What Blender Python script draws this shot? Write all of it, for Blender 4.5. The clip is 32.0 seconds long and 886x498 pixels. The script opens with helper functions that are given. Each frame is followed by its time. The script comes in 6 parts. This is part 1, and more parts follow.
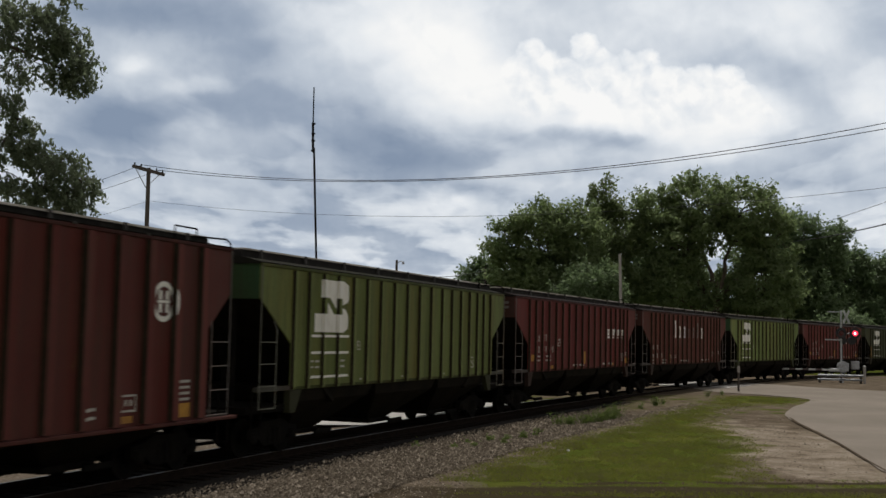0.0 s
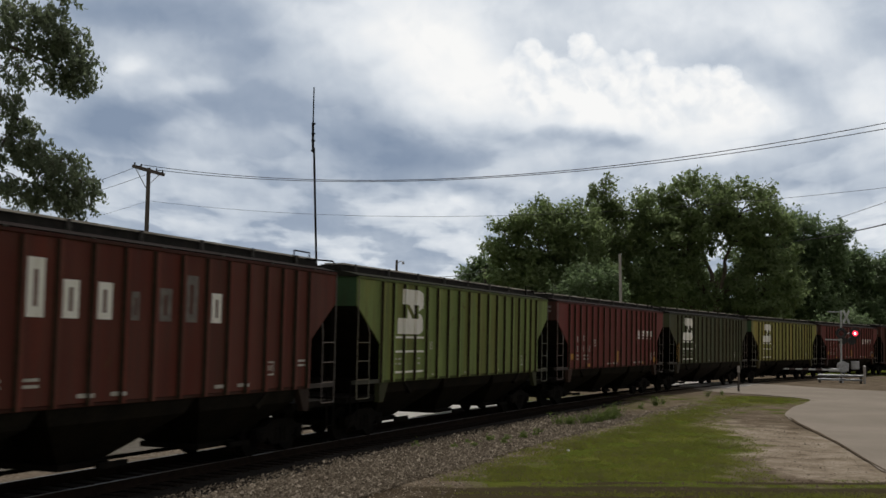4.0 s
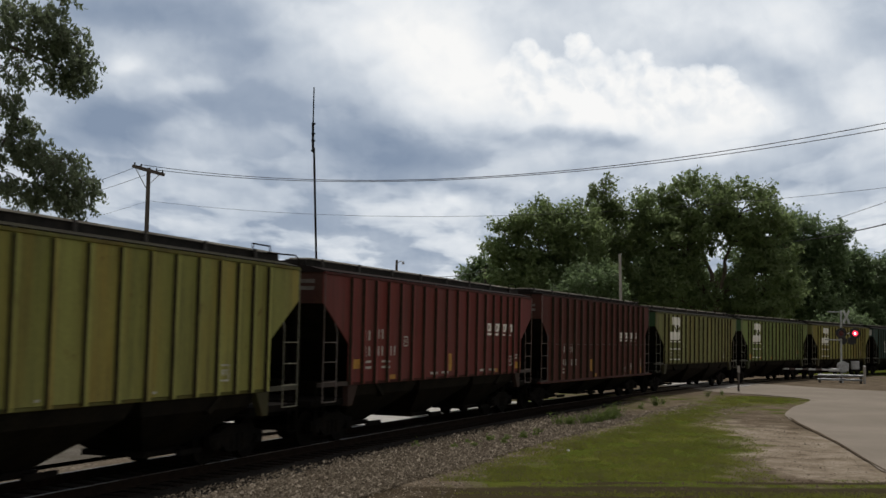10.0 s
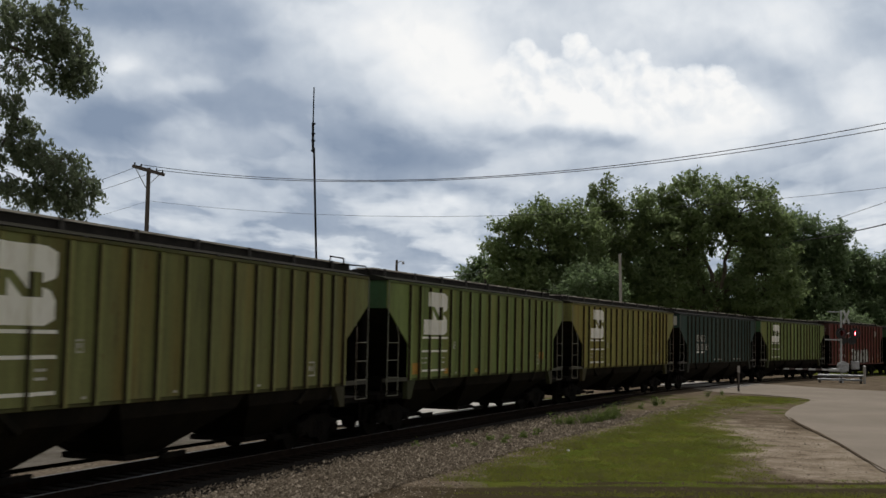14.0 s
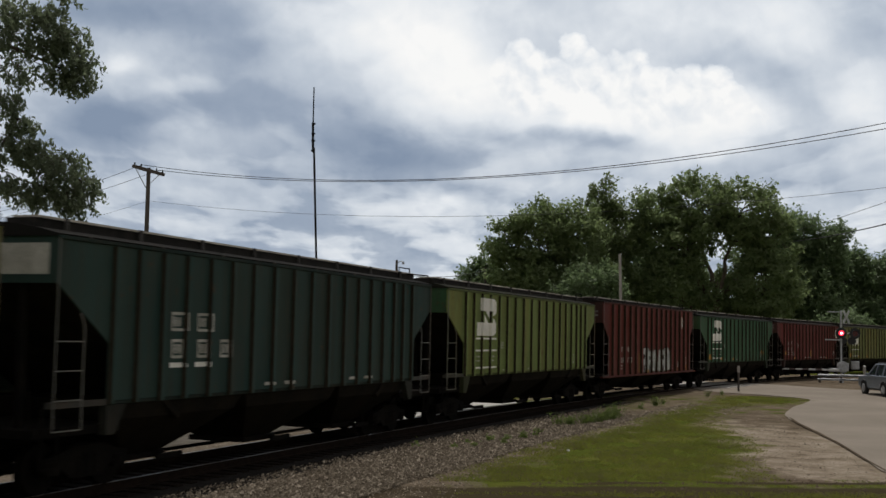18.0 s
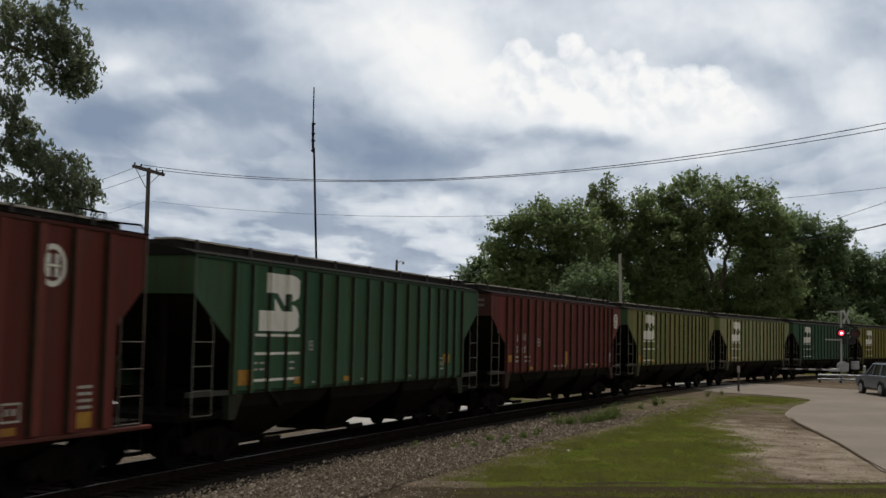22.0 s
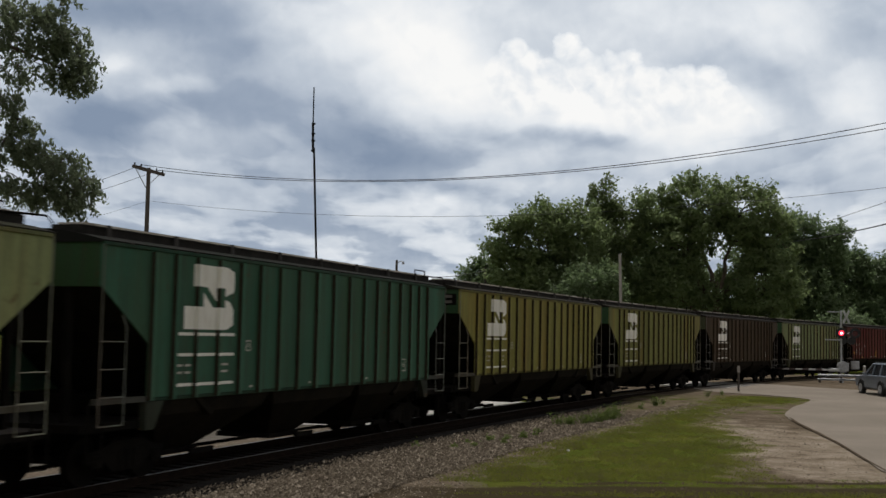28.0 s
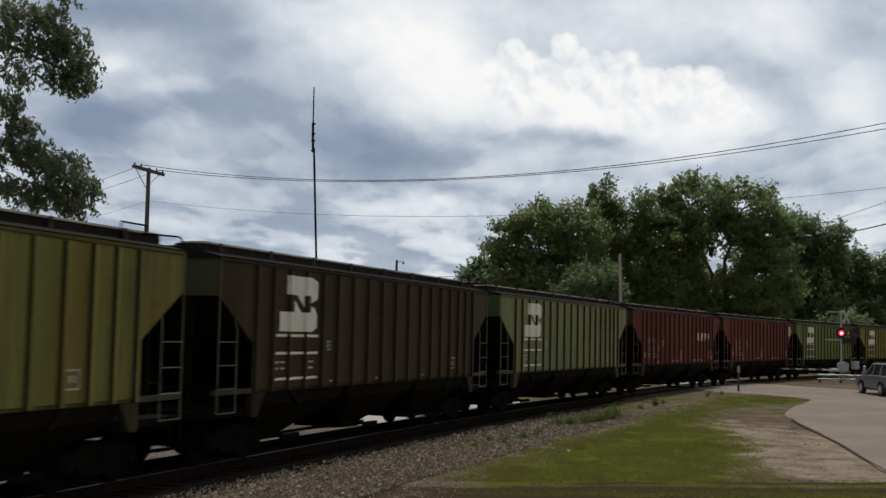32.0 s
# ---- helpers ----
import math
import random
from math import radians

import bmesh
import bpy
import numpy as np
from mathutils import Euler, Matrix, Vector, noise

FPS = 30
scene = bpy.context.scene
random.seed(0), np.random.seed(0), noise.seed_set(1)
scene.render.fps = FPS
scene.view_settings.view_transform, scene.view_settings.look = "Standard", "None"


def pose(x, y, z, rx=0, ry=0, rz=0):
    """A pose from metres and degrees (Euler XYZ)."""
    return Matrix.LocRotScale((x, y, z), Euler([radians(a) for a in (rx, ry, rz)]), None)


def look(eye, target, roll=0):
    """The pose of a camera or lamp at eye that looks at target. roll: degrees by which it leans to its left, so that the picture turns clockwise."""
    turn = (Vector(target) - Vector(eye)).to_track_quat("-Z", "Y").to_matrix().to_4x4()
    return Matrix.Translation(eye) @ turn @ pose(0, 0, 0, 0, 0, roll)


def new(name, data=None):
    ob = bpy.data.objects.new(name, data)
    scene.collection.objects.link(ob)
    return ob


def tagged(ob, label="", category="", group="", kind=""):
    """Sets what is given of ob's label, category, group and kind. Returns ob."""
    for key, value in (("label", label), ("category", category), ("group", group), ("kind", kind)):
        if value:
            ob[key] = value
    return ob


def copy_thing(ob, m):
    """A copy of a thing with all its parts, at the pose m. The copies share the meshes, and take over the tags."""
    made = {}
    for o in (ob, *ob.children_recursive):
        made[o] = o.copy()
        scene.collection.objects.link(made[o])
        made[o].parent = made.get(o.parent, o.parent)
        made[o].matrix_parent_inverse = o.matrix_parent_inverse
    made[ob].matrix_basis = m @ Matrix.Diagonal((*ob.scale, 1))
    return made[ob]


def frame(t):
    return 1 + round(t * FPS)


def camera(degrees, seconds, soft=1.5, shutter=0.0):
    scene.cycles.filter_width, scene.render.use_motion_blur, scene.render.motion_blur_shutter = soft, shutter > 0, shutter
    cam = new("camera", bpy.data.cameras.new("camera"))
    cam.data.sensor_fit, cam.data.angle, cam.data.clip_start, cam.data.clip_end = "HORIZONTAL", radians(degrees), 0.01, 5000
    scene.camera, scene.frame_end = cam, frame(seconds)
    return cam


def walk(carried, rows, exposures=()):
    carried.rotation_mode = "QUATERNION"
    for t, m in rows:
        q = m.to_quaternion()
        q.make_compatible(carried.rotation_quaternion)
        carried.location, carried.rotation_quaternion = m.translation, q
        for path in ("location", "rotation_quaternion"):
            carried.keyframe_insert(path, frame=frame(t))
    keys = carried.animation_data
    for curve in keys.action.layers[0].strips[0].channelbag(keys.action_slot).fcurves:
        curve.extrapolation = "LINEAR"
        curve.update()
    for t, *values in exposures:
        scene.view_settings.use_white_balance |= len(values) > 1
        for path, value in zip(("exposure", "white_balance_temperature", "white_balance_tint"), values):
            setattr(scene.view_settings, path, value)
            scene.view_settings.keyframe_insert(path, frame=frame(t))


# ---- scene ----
ZR = 0.55            # height of the rail heads
EZ = 3.311           # height of the lens
cam = camera(41.95, 32.0, soft=1.5, shutter=0.3)
EYE = look((0, 0, EZ), (0, math.cos(0.07473), EZ + math.sin(0.07473)), 1.208)
walk(cam, [(0.0, EYE), (32.0, EYE)], [(0.0, 0.0), (32.0, 0.0)])

# ---- world, sun ----
SUN_EL, SUN_AZ = radians(70), radians(12)      # azimuth from +y towards +x
world = bpy.data.worlds.new("sky")
scene.world = world
world.use_nodes = True
wn = world.node_tree.nodes
sky_tex = wn.new("ShaderNodeTexSky")
sky_tex.sky_type, sky_tex.sun_disc = "NISHITA", False
sky_tex.sun_elevation, sky_tex.sun_rotation = SUN_EL, SUN_AZ
sky_tex.dust_density = 3.0
wn["Background"].inputs["Strength"].default_value = 0.055
haze = wn.new("ShaderNodeMix")             # a high cloud deck veils most of the blue
haze.data_type = "RGBA"
haze.inputs[0].default_value = 0.68
haze.inputs[7].default_value = (7.8, 7.4, 6.9, 1)
world.node_tree.links.new(sky_tex.outputs[0], haze.inputs[6])
world.node_tree.links.new(haze.outputs[2], wn["Background"].inputs["Color"])
sun = new("sun", bpy.data.lights.new("sun", "SUN"))
sun.data.energy, sun.data.angle, sun.data.color = 2.2, radians(8), (1.0, 0.96, 0.9)
sun.matrix_world = look((0, 0, 0), (-math.sin(SUN_AZ) * math.cos(SUN_EL), -math.cos(SUN_AZ) * math.cos(SUN_EL), -math.sin(SUN_EL)))


# ---- the line of the track: heading grows along s, towards the crossing and away ----
def heading(s):
    s = min(max(s, -22.0), 124.0)
    return 0.3342 + 0.00192 * s + 6.277e-5 * s ** 2 / 2 - 6.136e-7 * s ** 3 / 3


STEP = 0.5
S_MIN, S_MAX = -470.0, 620.0


def lay_line():
    fwd, x, y = [(-7.11447, 20.0)], -7.11447, 20.0
    s = 0.0
    while s < S_MAX:
        h = heading(s + STEP / 2)
        x, y, s = x + math.sin(h) * STEP, y + math.cos(h) * STEP, s + STEP
        fwd.append((x, y))
    back, x, y, s = [], -7.11447, 20.0, 0.0
    while s > S_MIN:
        h = heading(s - STEP / 2)
        x, y, s = x - math.sin(h) * STEP, y - math.cos(h) * STEP, s - STEP
        back.append((x, y))
    return back[::-1] + fwd


LINE = lay_line()


def on_line(s, off=0.0, z=0.0):
    """The place on the track's line at s, off metres towards the near side."""
    k = (s - S_MIN) / STEP
    i = min(max(int(k), 0), len(LINE) - 2)
    w = k - i
    (x0, y0), (x1, y1) = LINE[i], LINE[i + 1]
    h = heading(s)
    return Vector((x0 + (x1 - x0) * w + math.cos(h) * off, y0 + (y1 - y0) * w - math.sin(h) * off, z))


GROUND = 0.15


def rise(x, y):
    """Height of the lawn and road: it climbs a little towards the crossing."""
    k = min(max((y - 36.0) / 34.0, 0.0), 1.0)
    return GROUND + 0.33 * k * k * (3 - 2 * k)


# ---- materials ----
class Mat:
    """A node material with a Principled shader and short ways to add nodes."""

    def __init__(self, name, rough=0.7, metal=0.0, spec=0.5):
        self.m = bpy.data.materials.new(name)
        self.m.use_nodes = True
        self.nt = self.m.node_tree
        self.b = self.nt.nodes["Principled BSDF"]
        self.b.inputs["Roughness"].default_value = rough
        self.b.inputs["Metallic"].default_value = metal
        self.b.inputs["Specular IOR Level"].default_value = spec

    def n(self, kind, **inputs):
        node = self.nt.nodes.new(kind)
        for k, v in inputs.items():
            self.put(node, k.replace("_", " "), v)
        return node

    def put(self, node, key, v):
        sock = node.inputs[int(key) if key.isdigit() else key]
        if isinstance(v, bpy.types.NodeSocket):
            self.nt.links.new(v, sock)
        else:
            sock.default_value = v

    def coord(self, scale=(1, 1, 1), kind="Object"):
        tc = self.n("ShaderNodeTexCoord")
        mp = self.n("ShaderNodeMapping")
        self.nt.links.new(tc.outputs[kind], mp.inputs["Vector"])
        mp.inputs["Scale"].default_value = scale
        return mp.outputs[0]

    def noise(self, vec, scale, detail=4, rough=0.55, dist=0.0):
        n = self.n("ShaderNodeTexNoise", Vector=vec, Scale=scale, Detail=detail, Roughness=rough, Distortion=dist)
        return n.outputs[0]

    def ramp(self, fac, stops):
        r = self.n("ShaderNodeValToRGB")
        self.nt.links.new(fac, r.inputs[0])
        while len(r.color_ramp.elements) < len(stops):
            r.color_ramp.elements.new(0.5)
        for e, (p, c) in zip(r.color_ramp.elements, stops):
            e.position = p
            e.color = (*c, 1) if isinstance(c, tuple) else (c, c, c, 1)
        return r.outputs[0]

    def mix(self, fac, a, b, mode="MIX"):
        x = self.n("ShaderNodeMix")
        x.data_type, x.blend_type = "RGBA", mode
        for sock, v in ((x.inputs[0], fac), (x.inputs[6], a), (x.inputs[7], b)):
            if isinstance(v, bpy.types.NodeSocket):
                self.nt.links.new(v, sock)
            else:
                sock.default_value = (*v, 1) if isinstance(v, tuple) else v
        return x.outputs[2]

    def math(self, op, a, b=0.0):
        x = self.n("ShaderNodeMath")
        x.operation = op
        for sock, v in zip(x.inputs, (a, b)):
            if isinstance(v, bpy.types.NodeSocket):
                self.nt.links.new(v, sock)
            else:
                sock.default_value = v
        return x.outputs[0]

    def color(self, v):
        self.put(self.b, "Base Color", v if isinstance(v, bpy.types.NodeSocket) else (*v, 1))
        return self

    def rough(self, v):
        self.put(self.b, "Roughness", v)
        return self

    def bump(self, h, strength=0.3, dist=0.02):
        x = self.n("ShaderNodeBump", Strength=strength, Distance=dist, Height=h)
        self.nt.links.new(x.outputs[0], self.b.inputs["Normal"])
        return self


def two_tone(name, a, b, scale, rough=0.7, metal=0.0, bump=0.2, stretch=(1, 1, 1), fine=8.0):
    k = Mat(name, rough, metal, 0.15 if rough >= 0.75 else 0.4)
    v = k.coord(stretch)
    big, small = k.noise(v, scale), k.noise(v, scale * fine, 3)
    c = k.mix(k.ramp(big, [(0.35, 0.0), (0.65, 1.0)]), a, b)
    c = k.mix(0.35, c, k.ramp(small, [(0.3, 0.25), (0.7, 0.75)]), "OVERLAY")
    k.color(c).bump(small, bump)
    return k.m


def make_paint():
    """Weathered car paint; each object's own colour, with rust streaks, faded patches and road dirt."""
    k = Mat("car_paint", 0.7, 0, 0.1)
    info = k.n("ShaderNodeObjectInfo")
    v = k.coord()
    rnd = k.n("ShaderNodeCombineXYZ")
    k.nt.links.new(info.outputs["Random"], rnd.inputs[0])
    sh = k.n("ShaderNodeVectorMath")
    sh.operation = "MULTIPLY_ADD"
    k.nt.links.new(rnd.outputs[0], sh.inputs[0])
    sh.inputs[1].default_value = (37, 0, 0)
    k.nt.links.new(v, sh.inputs[2])
    v = sh.outputs[0]
    st = k.n("ShaderNodeMapping")
    k.nt.links.new(v, st.inputs[0])
    st.inputs["Scale"].default_value = (6, 6, 0.5)
    streak = k.noise(st.outputs[0], 1.3, 5, 0.65)
    patch = k.noise(v, 0.35, 3, 0.6)
    grain = k.noise(v, 14, 3, 0.7)
    tint = k.n("ShaderNodeVectorMath", **{"0": info.outputs["Color"]})
    tint.operation = "SCALE"
    tint.inputs["Scale"].default_value = 1.2
    bayv = k.n("ShaderNodeMapping")
    k.nt.links.new(v, bayv.inputs[0])
    bayv.inputs["Scale"].default_value = (0.9, 0.9, 0.12)
    bays = k.noise(bayv.outputs[0], 1.0, 4, 0.6)
    glow = k.n("ShaderNodeVectorMath", **{"0": info.outputs["Color"]})
    glow.operation = "MULTIPLY"
    glow.inputs[1].default_value = (1.3, 0.85, 0.7)
    rusted = glow.outputs[0]
    worn = k.mix(k.ramp(bays, [(0.48, 0.0), (0.66, 0.6)]), tint.outputs[0], rusted)
    strip = k.n("ShaderNodeMapping")
    k.nt.links.new(v, strip.inputs[0])
    strip.inputs["Scale"].default_value = (1.1, 0.0, 0.05)
    worn = k.mix(0.5, worn, k.ramp(k.noise(strip.outputs[0], 1.2, 2, 0.6), [(0.3, 0.3), (0.7, 0.7)]), "OVERLAY")
    fade = k.mix(k.ramp(patch, [(0.35, 0.0), (0.8, 0.1)]), worn, (0.26, 0.24, 0.18))
    dirt = k.mix(k.ramp(streak, [(0.48, 0.0), (0.78, 0.6)]), fade, (0.06, 0.045, 0.033))
    spots = k.ramp(k.noise(v, 2.3, 6, 0.7), [(0.62, 0.0), (0.72, 0.7)])
    rust = k.mix(spots, dirt, (0.11, 0.05, 0.025))
    k.color(k.mix(0.25, rust, k.ramp(grain, [(0.3, 0.3), (0.7, 0.7)]), "OVERLAY"))
    k.rough(k.ramp(grain, [(0.3, 0.55), (0.8, 0.78)])).bump(patch, 0.25, 0.03)
    return k.m


M = {}


def make_materials():
    M["paint"] = make_paint()
    k = Mat("white_lettering", 0.6)
    v = k.coord((3, 3, 0.6))
    worn = k.ramp(k.noise(v, 3.0, 6, 0.7), [(0.5, (0.9, 0.88, 0.82)), (0.7, (0.74, 0.7, 0.62)), (0.85, (0.4, 0.36, 0.28))])
    k.color(worn)
    M["white"] = k.m
    M["chalk"] = two_tone("dulled_white_stencil", (0.56, 0.54, 0.49), (0.4, 0.38, 0.33), 4, 0.7)
    # dark rib flanks: the shade beside each rib is put into the colour
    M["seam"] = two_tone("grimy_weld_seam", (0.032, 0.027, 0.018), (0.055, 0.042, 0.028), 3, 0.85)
    M["faint"] = two_tone("faded_lettering", (0.2, 0.18, 0.16), (0.12, 0.1, 0.09), 5, 0.7)
    M["yellow"] = two_tone("yellow_stencil", (0.52, 0.27, 0.03), (0.34, 0.16, 0.025), 4, 0.6)
    # near-black steel and hopper sheets: the shade under the cars is in their colour
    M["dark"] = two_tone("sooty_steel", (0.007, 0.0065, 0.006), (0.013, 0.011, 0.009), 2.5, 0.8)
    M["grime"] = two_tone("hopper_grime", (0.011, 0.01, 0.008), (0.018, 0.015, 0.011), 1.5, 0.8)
    M["bracket"] = two_tone("dull_bracket_steel", (0.1, 0.095, 0.09), (0.06, 0.055, 0.05), 5, 0.8)
    M["galv"] = two_tone("galvanised_steel", (0.42, 0.43, 0.44), (0.3, 0.31, 0.32), 6, 0.45, 0.7)
    M["silver"] = two_tone("aluminium_paint", (0.5, 0.51, 0.52), (0.36, 0.37, 0.38), 4, 0.5, 0.3)
    M["railtop"] = two_tone("polished_rail_head", (0.26, 0.24, 0.22), (0.12, 0.1, 0.085), 0.8, 0.5, 1.0, 0.03)
    M["railweb"] = two_tone("rusty_rail", (0.022, 0.015, 0.011), (0.014, 0.01, 0.008), 5, 0.85)
    M["tie"] = two_tone("creosoted_timber", (0.014, 0.011, 0.009), (0.028, 0.022, 0.018), 3, 0.9, 0, 0.5, (1, 8, 8))
    M["wood"] = two_tone("weathered_pole_wood", (0.075, 0.064, 0.056), (0.125, 0.108, 0.096), 3, 0.9, 0, 0.4, (8, 8, 0.6))
    M["wire"] = two_tone("cable_sheath", (0.03, 0.03, 0.032), (0.05, 0.05, 0.05), 3, 0.6)
    M["rubber"] = two_tone("tyre_rubber", (0.025, 0.025, 0.025), (0.04, 0.04, 0.04), 6, 0.85)
    M["bark"] = two_tone("tree_bark", (0.09, 0.07, 0.055), (0.16, 0.13, 0.1), 4, 0.95, 0, 0.8, (4, 4, 0.8))
    M["plastic"] = two_tone("black_trim", (0.02, 0.02, 0.022), (0.035, 0.035, 0.035), 8, 0.5)
    M["carpaint"] = two_tone("blue_grey_car_paint", (0.24, 0.27, 0.31), (0.21, 0.24, 0.28), 1.5, 0.25, 0.4, 0.02)
    M["signwhite"] = two_tone("reflective_white", (0.75, 0.75, 0.73), (0.62, 0.62, 0.6), 5, 0.5)
    M["signred"] = two_tone("reflective_red", (0.1, 0.07, 0.065), (0.08, 0.055, 0.05), 5, 0.5)
    M["concrete"] = two_tone("concrete", (0.42, 0.4, 0.37), (0.33, 0.31, 0.29), 3, 0.9, 0, 0.4)

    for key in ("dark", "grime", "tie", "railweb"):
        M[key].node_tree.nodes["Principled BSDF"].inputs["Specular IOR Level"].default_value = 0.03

    def leaf(name, a, b, c):
        k = Mat(name, 0.55, 0, 0.35)
        geo = k.n("ShaderNodeNewGeometry")
        big = k.noise(k.coord(), 0.35, 3)
        col = k.mix(geo.outputs["Random Per Island"], a, b)
        col = k.mix(k.ramp(big, [(0.35, 0.0), (0.7, 0.7)]), col, c)
        k.color(col)
        tr = k.n("ShaderNodeBsdfTranslucent")
        k.nt.links.new(col, tr.inputs[0])
        mx = k.n("ShaderNodeMixShader")
        mx.inputs[0].default_value = 0.64
        k.nt.links.new(k.b.outputs[0], mx.inputs[1])
        k.nt.links.new(tr.outputs[0], mx.inputs[2])
        k.nt.links.new(mx.outputs[0], k.nt.nodes["Material Output"].inputs[0])
        return k.m
    M["leaf"] = leaf("maple_leaves", (0.18, 0.245, 0.105), (0.275, 0.335, 0.155), (0.205, 0.27, 0.12))
    M["leaf_light"] = leaf("pale_leaves", (0.15, 0.2, 0.085), (0.22, 0.27, 0.12), (0.175, 0.225, 0.1))
    M["leaf_near"] = leaf("locust_leaves", (0.144, 0.18, 0.108), (0.216, 0.256, 0.162), (0.158, 0.194, 0.119))
    M["leaf_dark"] = leaf("dark_leaves", (0.145, 0.205, 0.1), (0.215, 0.285, 0.145), (0.165, 0.23, 0.115))
    M["weed"] = leaf("weed_leaves", (0.11, 0.165, 0.04), (0.175, 0.225, 0.06), (0.13, 0.18, 0.048))
    M["blade"] = leaf("grass_blades", (0.165, 0.182, 0.03), (0.225, 0.235, 0.042), (0.125, 0.15, 0.026))
    M["dryblade"] = leaf("dry_grass", (0.15, 0.122, 0.068), (0.204, 0.177, 0.102), (0.136, 0.109, 0.0612))

    k = Mat("stone_chips", 0.9, 0, 0.0)
    geo = k.n("ShaderNodeNewGeometry")
    c = k.ramp(geo.outputs["Random Per Island"], [(0.0, (0.0675, 0.0554, 0.0419)), (0.35, (0.121, 0.0999, 0.0756)), (0.7, (0.182, 0.153, 0.117)), (0.9, (0.27, 0.23, 0.181)), (1.0, (0.419, 0.362, 0.29))])
    k.color(k.mix(0.4, c, k.ramp(k.noise(k.coord(), 40, 3), [(0.3, 0.3), (0.7, 0.7)]), "OVERLAY"))
    M["stone"] = k.m

    k = Mat("ballast_bed", 0.95, 0, 0.0)
    v = k.coord()
    vor = k.n("ShaderNodeTexVoronoi", Vector=v, Scale=16.0)
    cell = k.ramp(vor.outputs["Color"], [(0.0, (0.063, 0.0528, 0.0401)), (0.6, (0.174, 0.146, 0.114)), (1.0, (0.323, 0.275, 0.225))])
    stain = k.mix(k.ramp(k.noise(v, 0.5, 4), [(0.4, 0.0), (0.7, 0.6)]), cell, (0.134, 0.102, 0.0756))
    k.color(stain).bump(vor.outputs["Distance"], 1.0, 0.05)
    M["ballast"] = k.m
    # ballast between and beside the rails, with the train's shadow painted in
    M["shade_ballast"] = two_tone("oil_blackened_ballast", (0.009, 0.0075, 0.006), (0.022, 0.018, 0.014), 3, 0.95, 0, 0.8)

    k = Mat("asphalt_road", 0.9, 0, 0.05)
    v = k.coord()
    base = k.ramp(k.noise(v, 0.25, 5, 0.6), [(0.3, (0.185, 0.16, 0.13)), (0.7, (0.245, 0.213, 0.178))])
    grit = k.noise(v, 60, 2)
    c = k.mix(0.5, base, k.ramp(grit, [(0.3, 0.35), (0.7, 0.65)]), "OVERLAY")
    k.color(c).bump(grit, 0.35, 0.01)
    M["road"] = k.m

    k = Mat("sandy_gravel", 0.95, 0, 0.0)
    v = k.coord()
    base = k.ramp(k.noise(v, 0.6, 6, 0.65), [(0.3, (0.0688, 0.0585, 0.0464)), (0.5, (0.113, 0.103, 0.0874)), (0.7, (0.144, 0.132, 0.117))])
    peb = k.n("ShaderNodeTexVoronoi", Vector=v, Scale=22.0)
    c = k.mix(0.5, base, k.ramp(peb.outputs["Color"], [(0.0, 0.3), (1.0, 0.7)]), "OVERLAY")
    k.color(c).bump(peb.outputs["Distance"], 0.7, 0.03)
    M["gravel"] = k.m

    k = Mat("pale_yard_gravel", 0.95, 0, 0.0)
    v = k.coord()
    base = k.ramp(k.noise(v, 0.4, 6, 0.65), [(0.3, (0.364, 0.35, 0.329)), (0.7, (0.476, 0.462, 0.434))])
    k.color(base).bump(k.noise(v, 20, 3), 0.6, 0.03)
    M["yard"] = k.m

    k = Mat("lawn", 0.95, 0, 0.0)
    v = k.coord()
    att = k.n("ShaderNodeAttribute")
    att.attribute_name = "cover"
    cov = k.n("ShaderNodeSeparateColor")
    k.nt.links.new(att.outputs["Color"], cov.inputs[0])
    g = k.ramp(k.noise(v, 0.35, 6, 0.65), [(0.26, (0.115, 0.105, 0.0403)), (0.4, (0.086, 0.0945, 0.0201)), (0.52, (0.0606, 0.0761, 0.0145)), (0.66, (0.0852, 0.098, 0.0169)), (0.8, (0.111, 0.112, 0.029))])
    fine = k.noise(k.coord((1, 1, 1)), 9, 5, 0.7)
    c = k.mix(0.4, g, k.ramp(fine, [(0.3, 0.25), (0.7, 0.75)]), "OVERLAY")
    bare = k.ramp(k.noise(v, 1.1, 5, 0.7, 0.5), [(0.68, 0.0), (0.8, 0.4)])
    c = k.mix(bare, c, (0.168, 0.14, 0.101))
    # bare ground where the grass gives out: sandy gravel, brown dirt, dark soil
    peb = k.n("ShaderNodeTexVoronoi", Vector=v, Scale=14.0)
    rag = k.noise(k.coord((0.7, 0.7, 1)), 1.1, 6, 0.64)
    sand = k.ramp(k.noise(v, 0.8, 7, 0.7), [(0.32, (0.084, 0.0644, 0.0462)), (0.43, (0.175, 0.142, 0.106)), (0.58, (0.245, 0.206, 0.162)), (0.75, (0.308, 0.266, 0.213))])
    brown = k.ramp(k.noise(v, 0.9, 6, 0.7), [(0.3, (0.063, 0.0497, 0.035)), (0.5, (0.119, 0.0945, 0.0686)), (0.7, (0.182, 0.149, 0.112))])
    bareground = k.mix(k.ramp(k.math("ADD", cov.outputs[1], k.math("MULTIPLY", k.math("SUBTRACT", rag, 0.5), 2.6)), [(0.38, 0.0), (0.62, 1.0)]), brown, sand)
    bareground = k.mix(0.45, bareground, k.ramp(peb.outputs["Color"], [(0.0, 0.3), (1.0, 0.7)]), "OVERLAY")
    grassy = k.ramp(k.math("ADD", cov.outputs[0], k.math("MULTIPLY", k.math("SUBTRACT", rag, 0.5), 2.3)), [(0.3, 0.0), (0.68, 1.0)])
    c = k.mix(grassy, bareground, c)
